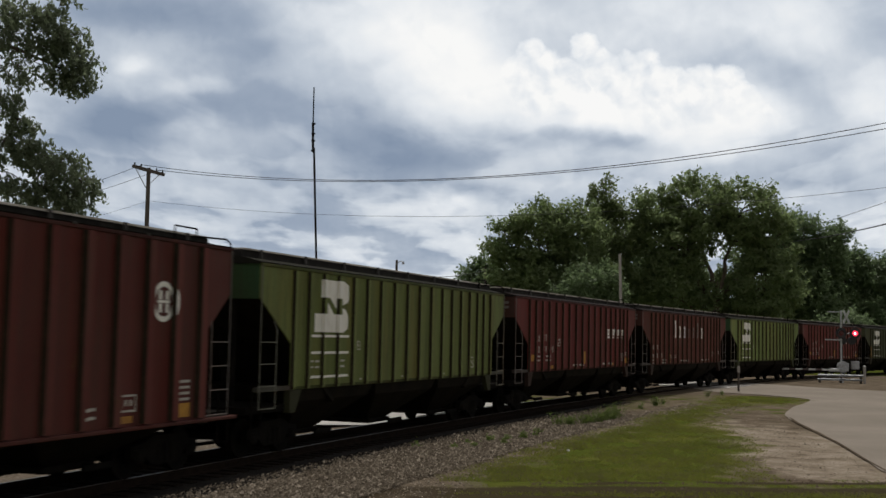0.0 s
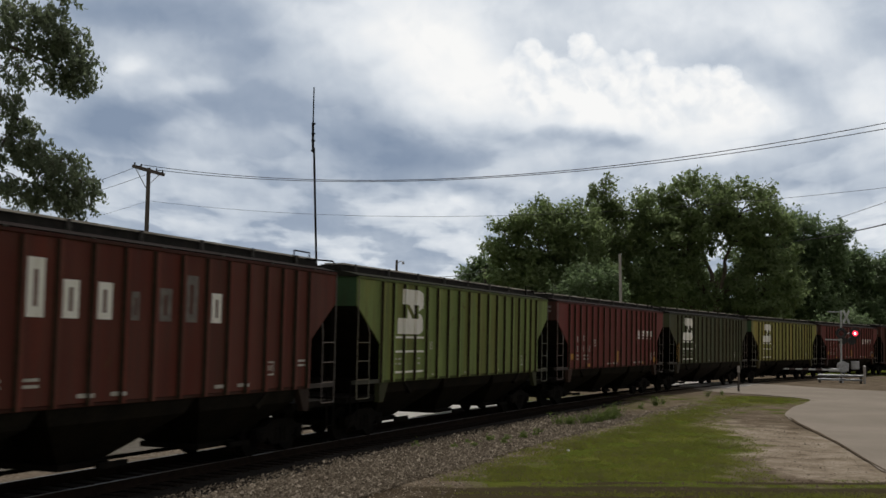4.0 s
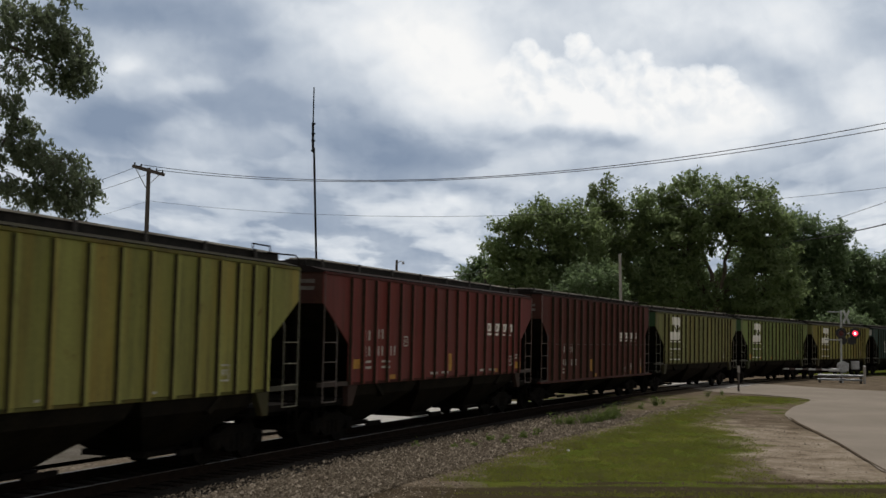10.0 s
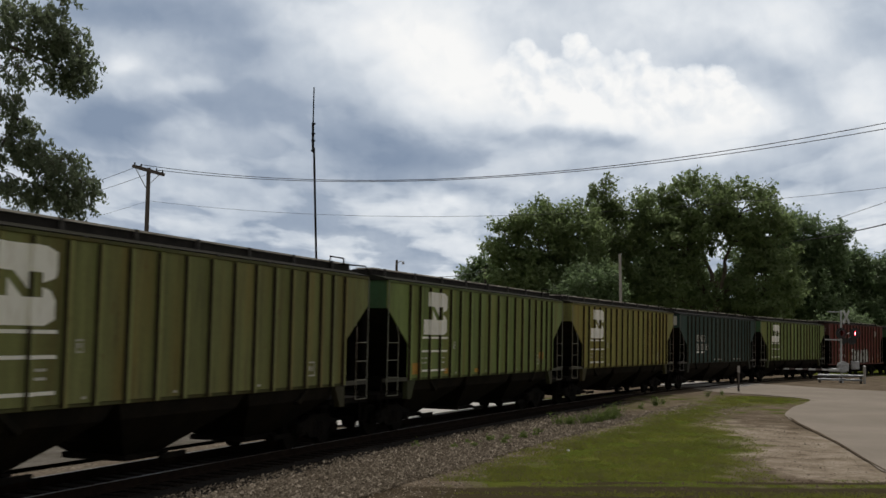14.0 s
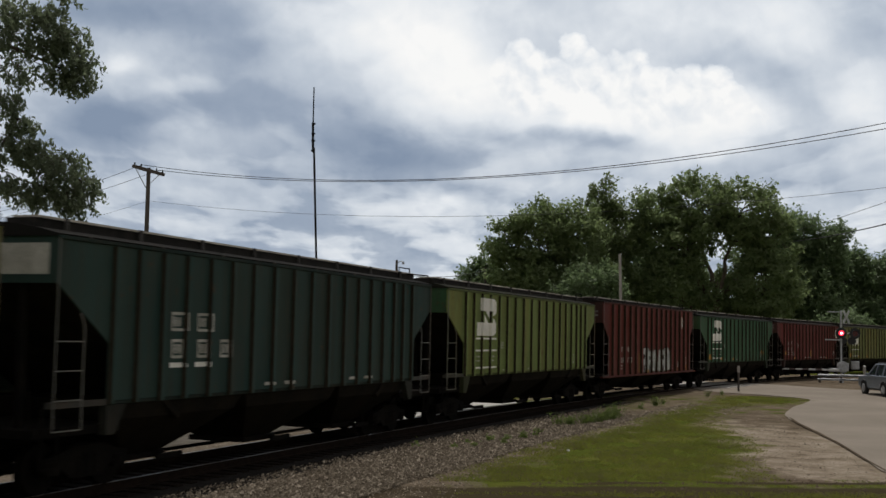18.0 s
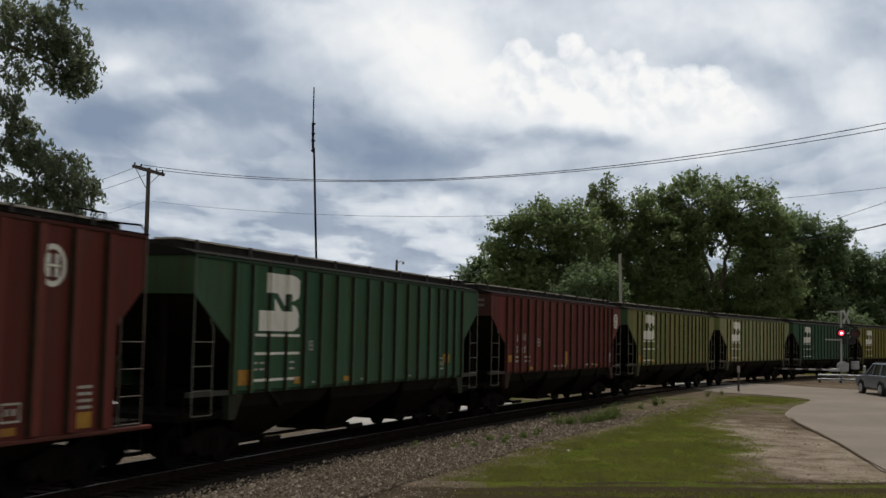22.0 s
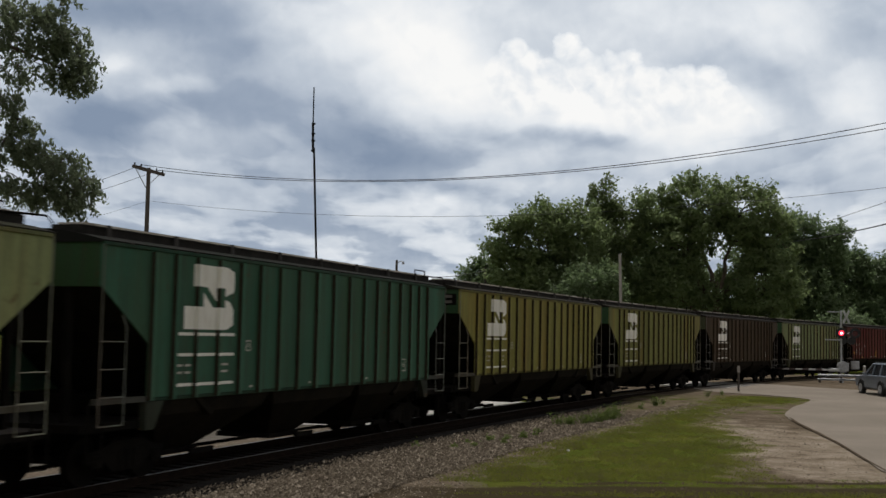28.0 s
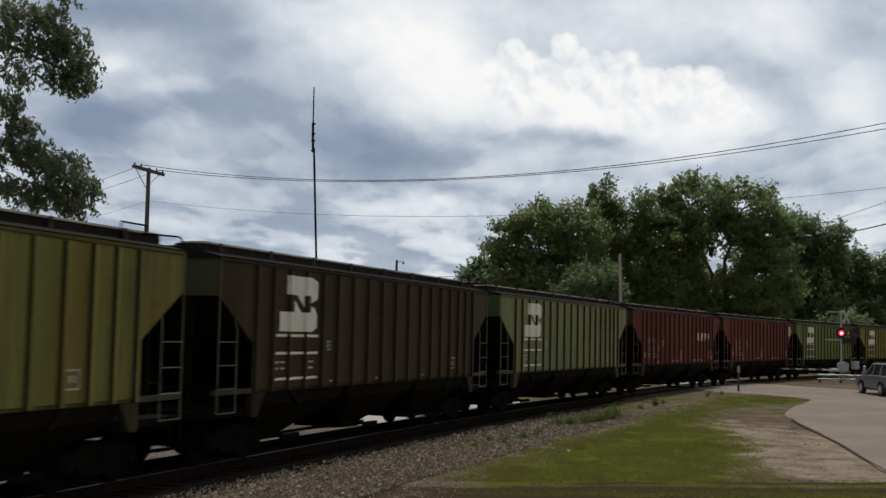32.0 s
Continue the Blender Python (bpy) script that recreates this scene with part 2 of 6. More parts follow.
    soil = k.ramp(k.math("ADD", cov.outputs[2], k.math("MULTIPLY", k.math("SUBTRACT", rag, 0.5), 1.3)), [(0.3, 0.0), (0.6, 0.9)])
    c = k.mix(soil, c, (0.042, 0.0322, 0.021))
    k.color(c).bump(fine, 0.35, 0.05)
    M["lawn"] = k.m

    k = Mat("bare_soil", 0.95, 0, 0.0)
    v = k.coord()
    base = k.ramp(k.noise(v, 1.5, 6, 0.7), [(0.3, (0.056, 0.0434, 0.0315)), (0.6, (0.112, 0.0875, 0.063)), (0.75, (0.154, 0.126, 0.091))])
    k.color(base).bump(k.noise(v, 12, 4), 0.8, 0.04)
    M["soil"] = k.m

    k = Mat("signal_red_lit", 0.3)
    k.color((0.5, 0.02, 0.02))
    k.put(k.b, "Emission Color", (1.0, 0.03, 0.06, 1))
    k.put(k.b, "Emission Strength", 2.6)
    M["lit"] = k.m
    k = Mat("signal_red_hot", 0.3)
    k.color((0.6, 0.3, 0.3))
    k.put(k.b, "Emission Color", (1.0, 0.5, 0.55, 1))
    k.put(k.b, "Emission Strength", 4.0)
    M["hot"] = k.m
    k = Mat("red_glass_unlit", 0.15)
    k.color((0.1, 0.012, 0.012))
    M["unlit"] = k.m
    k = Mat("window_glass", 0.06)
    k.color((0.03, 0.035, 0.04))
    M["glass"] = k.m
    k = Mat("headlamp_glass", 0.1)
    k.color((0.6, 0.62, 0.63))
    M["lamp"] = k.m


make_materials()


# ---- mesh helpers ----
def box(bm, x0, x1, y0, y1, z0, z1, m=None):
    vs = [bm.verts.new((x, y, z)) for z in (z0, z1) for x, y in ((x0, y0), (x1, y0), (x1, y1), (x0, y1))]
    if m is not None:
        for v in vs:
            v.co = m @ v.co
    for f in ((3, 2, 1, 0), (4, 5, 6, 7), (0, 1, 5, 4), (1, 2, 6, 5), (2, 3, 7, 6), (3, 0, 4, 7)):
        bm.faces.new([vs[i] for i in f])
    return vs


def rod(bm, a, b, r, n=8, r2=None, caps=True):
    a, b = Vector(a), Vector(b)
    q = (b - a).to_track_quat("Z", "Y")
    rings = []
    for p, rr in ((a, r), (b, r if r2 is None else r2)):
        rings.append([bm.verts.new(p + q @ Vector((rr * math.cos(2 * math.pi * i / n), rr * math.sin(2 * math.pi * i / n), 0))) for i in range(n)])
    for i in range(n):
        bm.faces.new((rings[0][i], rings[0][(i + 1) % n], rings[1][(i + 1) % n], rings[1][i]))
    if caps:
        bm.faces.new(rings[0][::-1])
        bm.faces.new(rings[1])


def tube(bm, pts, r, n=6):
    """One bent round bar through the points."""
    pts = [Vector(p) for p in pts]
    rings = []
    up = None
    for i, p in enumerate(pts):
        d = (pts[min(i + 1, len(pts) - 1)] - pts[max(i - 1, 0)]).normalized()
        if up is None:
            up = d.orthogonal().normalized()
        up = (up - d * up.dot(d)).normalized() if (up - d * up.dot(d)).length > 1e-4 else d.orthogonal().normalized()
        side = d.cross(up)
        rings.append([bm.verts.new(p + up * (r * math.cos(2 * math.pi * k / n)) + side * (r * math.sin(2 * math.pi * k / n))) for k in range(n)])
    for a, b in zip(rings, rings[1:]):
        for k in range(n):
            bm.faces.new((a[k], a[(k + 1) % n], b[(k + 1) % n], b[k]))
    bm.faces.new(rings[0][::-1])
    bm.faces.new(rings[-1])


def prism(bm, poly, axis, d0, d1):
    """A flat outline given in two axes, drawn out along the third one ("x", "y" or "z") from d0 to d1."""
    def at(p, d):
        u, v = p
        return {"x": (d, u, v), "y": (u, d, v), "z": (u, v, d)}[axis]
    a = [bm.verts.new(at(p, d0)) for p in poly]
    b = [bm.verts.new(at(p, d1)) for p in poly]
    n = len(poly)
    bm.faces.new(a[::-1])
    bm.faces.new(b)
    for i in range(n):
        bm.faces.new((a[i], a[(i + 1) % n], b[(i + 1) % n], b[i]))


def finish(bm, bevel=0.0):
    bmesh.ops.recalc_face_normals(bm, faces=bm.faces)
    if bevel:
        bmesh.ops.bevel(bm, geom=list(bm.edges), offset=bevel, segments=1, affect="EDGES", clamp_overlap=True)
    return bm


def mesh_of(name, bm, material):
    me = bpy.data.meshes.new(name)
    bm.to_mesh(me)
    bm.free()
    me.materials.append(material)
    return me


def part(name, bm, material, parent, label="", at=None):
    """One mesh object under a thing or a part. bm: a bmesh, or a mesh that is shared."""
    me = bm if isinstance(bm, bpy.types.Mesh) else mesh_of(name, finish(bm), material)
    ob = new(name, me)
    ob.parent = parent
    if at is not None:
        ob.matrix_basis = at
    if label:
        tagged(ob, label)
    return ob


def solid(name, bm, material, label, category, group="", kind="", smooth=False):
    me = mesh_of(name, finish(bm), material)
    if smooth:
        for p in me.polygons:
            p.use_smooth = True
    return tagged(new(name, me), label, category, group, kind)


def thing(name, m, label, category, group=""):
    ob = new(name)
    ob.empty_display_size = 0.3
    ob.matrix_basis = m
    return tagged(ob, label, category, group)


def raw(name, verts, faces, material):
    me = bpy.data.meshes.new(name)
    me.from_pydata(verts, [], faces)
    me.materials.append(material)
    return me


def blank():
    return bmesh.new()


# ---- covered hopper cars: x runs back along the car, -y is the side towards the road, z = 0 on the rail heads ----
def cuts(polys, extra, fine):
    xs = set(extra)
    for poly in polys:
        xs.update(p[0] for p in poly)
    lo, hi = min(p[0] for q in polys for p in q), max(p[0] for q in polys for p in q)
    n = max(1, int((hi - lo) / fine))
    xs.update(lo + (hi - lo) * i / n for i in range(n + 1))
    return sorted(x for x in xs if lo - 1e-6 <= x <= hi + 1e-6)


def spans(polys, x):
    zs = []
    for poly in polys:
        for (ax, az), (bx, bz) in zip(poly, poly[1:] + poly[:1]):
            if (ax < x) != (bx < x):
                zs.append(az + (bz - az) * (x - ax) / (bx - ax))
    return sorted(zs)


def lettering(polys, spec, fine=0.5, side=-1, flanks=False):
    """Paint on the ribbed side: outlines (even-odd) that step over the ribs."""
    verts, faces, seen = [], [], {}

    def corner(x, y, z):
        key = (round(x, 3), round(y, 3), round(z, 2))
        if key not in seen:
            seen[key] = len(verts)
            verts.append((x, y, z))
        return seen[key]
    half = spec["rib_w"] / 2 + 0.004
    xs = cuts(polys, [e for r in spec["ribs"] for e in (r - half, r + half)], fine)
    for a, b in zip(xs, xs[1:]):
        if b - a < 1e-4:
            continue
        za, zb = spans(polys, a + 1e-5), spans(polys, b - 1e-5)
        if len(za) != len(zb):
            continue
        mid = (a + b) / 2
        deep = spec["rib_d"] if any(abs(mid - r) < half for r in spec["ribs"]) else 0.0
        y = side * (spec["w"] + deep + 0.005)
        for i in range(0, len(za) - 1, 2):
            faces.append([corner(a, y, za[i]), corner(b, y, zb[i]), corner(b, y, zb[i + 1]), corner(a, y, za[i + 1])][::-side])
    # the flanks of the ribs carry the paint too
    for r in spec["ribs"] if flanks else ():
        for x in (r - half, r + half):
            zs = spans(polys, x + 1e-5)
            for i in range(0, len(zs) - 1, 2):
                ya, yb = side * (spec["w"] + 0.005), side * (spec["w"] + spec["rib_d"] + 0.005)
                faces.append([corner(x, ya, zs[i]), corner(x, yb, zs[i]), corner(x, yb, zs[i + 1]), corner(x, ya, zs[i + 1])])
    return verts, [f for f in faces if len(set(f)) == 4]


def rect(x0, z0, w, h, slant=0.0):
    return [(x0, z0), (x0 + w, z0), (x0 + w + slant, z0 + h), (x0 + slant, z0 + h)]


def scaled(poly, x0, z0, w, h):
    return [(x0 + u * w, z0 + v * h) for u, v in poly]


MONOGRAM = (
    [(0.2, 1.0), (0.84, 1.0), (0.97, 0.93), (1.0, 0.76), (0.95, 0.6), (0.8, 0.53), (0.8, 0.66), (0.64, 0.66), (0.64, 0.44), (0.46, 0.66), (0.22, 0.66)],
    [(0.0, 0.0), (0.84, 0.0), (0.96, 0.08), (0.98, 0.28), (0.9, 0.44), (0.8, 0.48), (0.8, 0.35), (0.57, 0.35), (0.4, 0.57), (0.4, 0.35), (0.07, 0.35)],
)


def circle(cx, cz, r, n=28):
    return [(cx + r * math.cos(2 * math.pi * i / n), cz + r * math.sin(2 * math.pi * i / n)) for i in range(n)]


def round_emblem(cx, cz, r):
    out = [circle(cx, cz, r), circle(cx, cz, r * 0.74)]
    for u in (-1, 1):
        for v in (-1, 1):
            out.append(rect(cx + u * r * 0.3 - r * 0.14, cz + v * r * 0.32 - r * 0.22, r * 0.28, r * 0.44))
    out.append(rect(cx - r * 0.55, cz - r * 0.07, r * 1.1, r * 0.14))
    return out


def marks_monogram(c):
    x0 = c - 5.98
    return [(name, [scaled(p, x0, 2.78, 2.0, 1.24)]) for name, p in zip(("monogram_head", "monogram_foot"), MONOGRAM)] + [("white_bar", [rect(x0 - 0.06, z, 2.06, 0.06)]) for z in (2.66, 2.27, 1.71)]


def marks_rows(x0, z0, row, h, gap, widths):
    """Unreadable or numbered lines of paint, as plain bars."""
    out = []
    for r in range(row):
        x = x0
        for w in widths:
            z = z0 - r * (h + gap)
            out.append(rect(x, z, w, h))
            if h > 0.2 and w > 0.12:
                out.append(rect(x + w * 0.3, z + h * (0.58 if r else 0.2), w * 0.4, h * 0.24))
                out.append(rect(x + w * 0.3, z - 0.001, w * 0.4, h * (0.4 if r else 0.1)))
            x += w + 0.09
    return out


def marks_wordmark(x0, z0, step=0.9):
    """Four slanted blocks with a slit, each underlined by a stripe, one in each panel."""
    out = []
    for i in range(4):
        x, w = x0 + i * step, (0.46, 0.46, 0.42, 0.34)[i]
        out.append(("mark_shape", [rect(x, z0, w, 0.27, 0.12), rect(x + w * 0.4, z0 + 0.07, w * 0.18, 0.13, 0.058)]))
        out.append(("mark_stripe", [rect(x - 0.06, z0 - 0.13, w + 0.08 - 0.05 * i, 0.085 - 0.015 * i, 0.03)]))
    return out


def marks_big_word(z0):
    """Seven tall blocks, the middle ones nearly worn away."""
    out = []
    for i, (x, w, h) in enumerate(((-2.84, 0.42, 0.92), (-1.98, 0.42, 0.62), (-1.08, 0.42, 0.62), (-0.1, 0.24, 0.5), (0.76, 0.4, 0.6), (1.6, 0.46, 0.88), (2.58, 0.38, 0.58))):
        block = [rect(x, z0, w, h), rect(x + w * 0.4, z0 + h * 0.18, w * 0.22, h * 0.62)]
        out.append(("mark_shape" if i in (0, 1, 2, 6) else "faded_shape", block))
    return out


def panel_outline(x0, z0, w, h, t=0.035):
    return [rect(x0, z0, w, h), rect(x0 + t, z0 + t, w - 2 * t, h - 2 * t), rect(x0 + w * 0.25, z0 + h * 0.35, w * 0.16, h * 0.35), rect(x0 + w * 0.58, z0 + h * 0.35, w * 0.16, h * 0.35)]


def spec_a():
    return dict(half=8.37, hb=6.93, w=1.6, sill=1.55, eave=4.2, top=4.46, cut=3.48, cut2=2.5, ribs=[-6.88, -6.17, -5.42, -4.63, -3.79, -2.98, -2.12, -1.22, -0.32, 0.58, 1.48, 2.37, 3.2, 4.01, 4.8, 5.54, 6.19, 6.86], rib_w=0.1, rib_d=0.085,
                bays=(-4.5, 0.0, 4.5), bay_half=2.2)


def spec_b():
    return dict(half=8.05, hb=7.25, w=1.6, sill=1.08, eave=4.4, top=4.56, cut=3.5, cut2=2.8, ribs=[-6.73 + 0.909 * i for i in range(16)], rib_w=0.2, rib_d=0.11,
                bays=(-4.3, 0.0, 4.3), bay_half=2.1)


def mesh_box(name, mat, *args, bevel=0.0):
    bm = blank()
    box(bm, *args)
    return mesh_of(name, finish(bm, bevel), mat)


def make_wheelset():
    bm = blank()
    rod(bm, (0, -0.95, 0), (0, 0.95, 0), 0.08, 8)
    for s in (-1, 1):
        y = s * 0.745
        rod(bm, (0, y - 0.06, 0), (0, y + 0.06, 0), 0.43, 24)
        rod(bm, (0, y - s * 0.07 - 0.02, 0), (0, y - s * 0.07 + 0.02, 0), 0.455, 24)
        rod(bm, (0, y + s * 0.05, 0), (0, y + s * 0.075, 0), 0.16, 12)
        for k in range(4):
            a = k * math.pi / 2
            rod(bm, (0.27 * math.cos(a), y + s * 0.055, 0.27 * math.sin(a)), (0.27 * math.cos(a), y + s * 0.066, 0.27 * math.sin(a)), 0.05, 6)
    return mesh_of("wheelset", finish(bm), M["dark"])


def make_sideframe():
    bm = blank()
    prism(bm, [(-1.12, 0.4), (-1.12, 0.62), (-0.75, 0.66), (-0.45, 0.78), (0.45, 0.78), (0.75, 0.66), (1.12, 0.62), (1.12, 0.4), (0.68, 0.44), (0.42, 0.24), (-0.42, 0.24), (-0.68, 0.44)], "y", -0.08, 0.08)
    for x in (-0.22, 0, 0.22):
        rod(bm, (x, -0.03, 0.3), (x, -0.03, 0.62), 0.085, 8)
    for x in (-0.89, 0.89):
        box(bm, x - 0.16, x + 0.16, -0.11, 0.11, 0.34, 0.56)
        rod(bm, (x, -0.13, 0.45), (x, 0.0, 0.45), 0.1, 10)
    return mesh_of("side_frame", finish(bm), M["dark"])


SHARED = {}


def shared_meshes():
    SHARED["wheelset"] = make_wheelset()
    SHARED["sideframe"] = make_sideframe()
    SHARED["bolster"] = mesh_box("bolster", M["dark"], -0.2, 0.2, -0.92, 0.92, 0.42, 0.8)
    bm = blank()
    box(bm, 0.0, 0.42, -0.09, 0.09, 0.78, 0.95)
    box(bm, 0.3, 0.5, -0.16, 0.16, 0.72, 1.0)
    box(bm, -0.1, 0.12, -0.2, 0.2, 0.7, 1.04)
    SHARED["coupler"] = mesh_of("coupler", finish(bm, 0.02), M["dark"])
    for kind, k in (("a", spec_a()), ("b", spec_b())):
        bm = blank()
        w, d = k["rib_w"] / 2, k["rib_d"]
        prism(bm, [(-w, 0.0), (-w, -d), (w, -d), (w, 0.0)], "z", k["sill"] + (-0.05 if kind == "a" else 0.03), k["eave"] - 0.05)
        me = mesh_of("rib", finish(bm), M["paint"])
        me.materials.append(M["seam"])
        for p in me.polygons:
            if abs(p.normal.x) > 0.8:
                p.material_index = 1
        SHARED["rib_" + kind] = me


shared_meshes()


def truck_parts(car, x):
    """One four-wheel truck: side frames, bolster and two wheelsets, under the car."""
    base = part("truck", SHARED["bolster"], None, car, "", pose(x, 0, 0))
    for s in (-1, 1):
        part("side_frame", SHARED["sideframe"], None, base, "", pose(0, s * 1.0, 0, 0, 0, 0 if s < 0 else 180))
    for dx in (-0.89, 0.89):
        part("wheelset", SHARED["wheelset"], None, base, "", pose(dx, 0, 0.43))


def ladder(k, sx, sy):
    """Corner ladder with two stiles, rungs and a bottom step."""
    bm = blank()
    x0, x1, y = sx * (k["half"] - 0.02), sx * (k["half"] - 0.72), sy * (k["w"] + 0.03)
    tube(bm, [(x0, y, 1.12), (x0, y, 3.6), (x0, y, k["eave"] - 0.02)], 0.013)
    tube(bm, [(x1, y, 1.12), (x1, y, 2.8), (x1 + sx * 0.05, y - sy * 0.05, 3.0)], 0.013)
    for z in (1.12, 1.6, 2.07, 2.54):
        rod(bm, (x0, y, z), (x1, y, z), 0.012, 6)
    return bm


def hopper_car(kind):
    """A three-bay covered hopper with all its parts, unpainted."""
    k = spec_a() if kind == "a" else spec_b()
    car = thing("hopper_car", Matrix(), "covered hopper rail car", "rail car", "cars of the freight train")
    h, hb, w, sill, eave, top = k["half"], k["hb"], k["w"], k["sill"], k["eave"], k["top"]
    for s in (-1, 1):
        bm = blank()
        poly = [(-h, eave), (-h, k["cut"]), (-hb, k["cut2"]), (-hb, sill), (hb, sill), (hb, k["cut2"]), (h, k["cut"]), (h, eave)]
        prism(bm, poly, "y", s * (w - 0.03), s * w)
        part("side_sheet", bm, M["paint"], car)
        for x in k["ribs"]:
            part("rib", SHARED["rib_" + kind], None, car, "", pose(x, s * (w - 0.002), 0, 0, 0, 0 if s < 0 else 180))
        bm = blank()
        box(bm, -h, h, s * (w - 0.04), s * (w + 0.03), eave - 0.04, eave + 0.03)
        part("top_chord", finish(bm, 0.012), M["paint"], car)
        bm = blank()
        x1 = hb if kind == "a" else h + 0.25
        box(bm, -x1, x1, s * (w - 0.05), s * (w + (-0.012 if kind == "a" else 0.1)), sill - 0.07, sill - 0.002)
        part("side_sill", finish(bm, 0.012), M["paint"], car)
        for e in (-1, 1):
            part("ladder", ladder(k, e, s), M["ladder"], car)
            bm = blank()
            prism(bm, [(e * (hb - 0.5), sill - 0.07), (e * (hb + 0.05), sill - 0.07), (e * (hb + 0.05), 0.98), (e * (hb - 0.2), 0.98)], "y", s * (w - 0.12), s * (w + 0.03))
            part("jacking_pad", bm, M["ladder"], car)
            bm = blank()
            box(bm, e * (hb + 0.02), e * (h + 0.02), s * (w - 0.1), s * (w + 0.01), sill - 0.07, sill + 0.03)
            part("end_sill_angle", bm, M["ladder"], car)
            bm = blank()
            tube(bm, [(e * (h + 0.15), s * (w - 0.05), 1.5), (e * (h + 0.15), s * (w - 0.05), 0.55), (e * (h - 0.25), s * (w - 0.05), 0.55), (e * (h - 0.25), s * (w - 0.05), 1.5)], 0.02)
            part("sill_step", bm, M["dark"], car)
    # roof with shallow camber, hatch trough and running boards
    bm = blank()
    n = 8
    arc = [(-w - 0.03 + (2 * w + 0.06) * i / n, eave + 0.05 + (top - eave - 0.05) * (1 - abs(2 * i / n - 1) ** 2.2)) for i in range(n + 1)]
    prism(bm, arc + [(w, eave + 0.01), (-w, eave + 0.01)], "x", -h - 0.04, h + 0.04)
    part("roof", bm, M["roofpaint"], car)
    for i in range(5):
        bm = blank()
        x = -5.9 + i * 2.95
        box(bm, x - 1.46, x + 1.46, -0.38, 0.38, top - 0.02, top + 0.1)
        box(bm, x - 0.04, x + 0.04, -0.42, 0.42, top - 0.02, top + 0.14)
        part("hatch_cover", finish(bm, 0.015), M["roofpaint"], car)
    for s in (-1, 1):
        bm = blank()
        box(bm, -h + 0.05, h - 0.05, s * 0.5, s * 1.08, top - 0.14, top + 0.06)
        board = part("running_board", bm, M["walk"], car)
        for j in range(3):
            bm = blank()
            y = s * (0.66 + j * 0.19)
            box(bm, -h + 0.1, h - 0.1, y - 0.08, y + 0.08, top + 0.062, top + 0.1)
            part("grating_strip", bm, M["board"], board, "pale galvanised walkway grating")
        for i in range(8):
            bm = blank()
            x = -7.6 + i * 2.1
            box(bm, x - 0.03, x + 0.03, s * 1.1, s * (w + 0.05), eave + 0.02, eave + 0.06)
            box(bm, x - 0.03, x + 0.03, s * 1.12, s * 1.17, eave + 0.02, top + 0.1)
            part("board_bracket", bm, M["bracket"], car)
    for y in (-1.2, 1.2):
        bm = blank()
        tube(bm, [(h - 1.5, y, eave + 0.1), (h - 1.5, y, top + 0.2), (h - 0.7, y, top + 0.2), (h - 0.7, y, top + 0.05)], 0.018)
        part("roof_handrail", bm, M["dark"], car)
        bm = blank()
        tube(bm, [(h - 0.75, y * 0.9, top + 0.06), (h - 0.1, y * 1.28, top + 0.04), (h - 0.03, y * 1.33, top - 0.06), (h - 0.03, y * 1.33, eave)], 0.018)
        part("roof_handrail", bm, M["dark"], car)
    # ends: panel, slope sheet, platform, posts
    for e in (-1, 1):
        bm = blank()
        box(bm, e * (h - 0.05), e * h, -w + 0.03, w - 0.03, k["cut"] - 0.02, eave + 0.03)
        part("end_panel", bm, M["paint"], car)
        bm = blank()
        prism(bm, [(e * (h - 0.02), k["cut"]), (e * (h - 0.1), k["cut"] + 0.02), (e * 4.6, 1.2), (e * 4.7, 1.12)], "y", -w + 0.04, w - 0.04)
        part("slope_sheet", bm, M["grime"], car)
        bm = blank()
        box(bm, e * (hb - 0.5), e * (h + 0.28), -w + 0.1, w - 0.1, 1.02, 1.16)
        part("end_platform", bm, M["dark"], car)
        bm = blank()
        for y in (-0.9, 0.9):
            box(bm, e * (h - 0.15), e * (h - 0.04), y - 0.05, y + 0.05, 1.16, k["cut"])
        prism(bm, [(e * 6.9, 1.16), (e * 7.0, 1.16), (e * 7.4, 3.0), (e * 7.3, 3.0)], "y", -0.06, 0.06)
        part("end_post", bm, M["dark"], car)
        part("coupler", SHARED["coupler"], None, car, "", pose(e * 8.55, 0, 0, 0, 0, 0 if e > 0 else 180))
    bm = blank()
    box(bm, -8.6, 8.6, -0.3, 0.3, 0.75, 1.05)
    part("centre_sill", bm, M["dark"], car)
    for x in k["bays"]:
        bm = blank()
        z0, z1 = 0.42, sill - 0.02
        bw = k["bay_half"]
        if kind == "a":
            rings = [((bw, w - 0.04), z1), ((bw * 0.9, w - 0.14), 1.2), ((0.62, 0.6), z0)]
        else:
            rings = [((bw, w - 0.04), z1), ((0.6, 0.62), z0)]
        loops = []
        for (a, b), z in rings:
            loops.append([bm.verts.new((x + u * a, v * b, z)) for u, v in ((-1, -1), (1, -1), (1, 1), (-1, 1))])
        for p, q in zip(loops, loops[1:]):
            for i in range(4):
                bm.faces.new((p[i], p[(i + 1) % 4], q[(i + 1) % 4], q[i]))
        bm.faces.new(loops[0])
        bm.faces.new(loops[-1])
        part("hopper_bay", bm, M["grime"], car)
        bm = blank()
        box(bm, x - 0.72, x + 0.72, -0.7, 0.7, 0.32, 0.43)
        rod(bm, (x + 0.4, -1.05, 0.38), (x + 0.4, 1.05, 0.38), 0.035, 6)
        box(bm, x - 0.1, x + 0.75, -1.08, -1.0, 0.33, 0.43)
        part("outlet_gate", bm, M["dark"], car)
    for e in (-1, 1):
        truck_parts(car, e * 6.7)
    return car


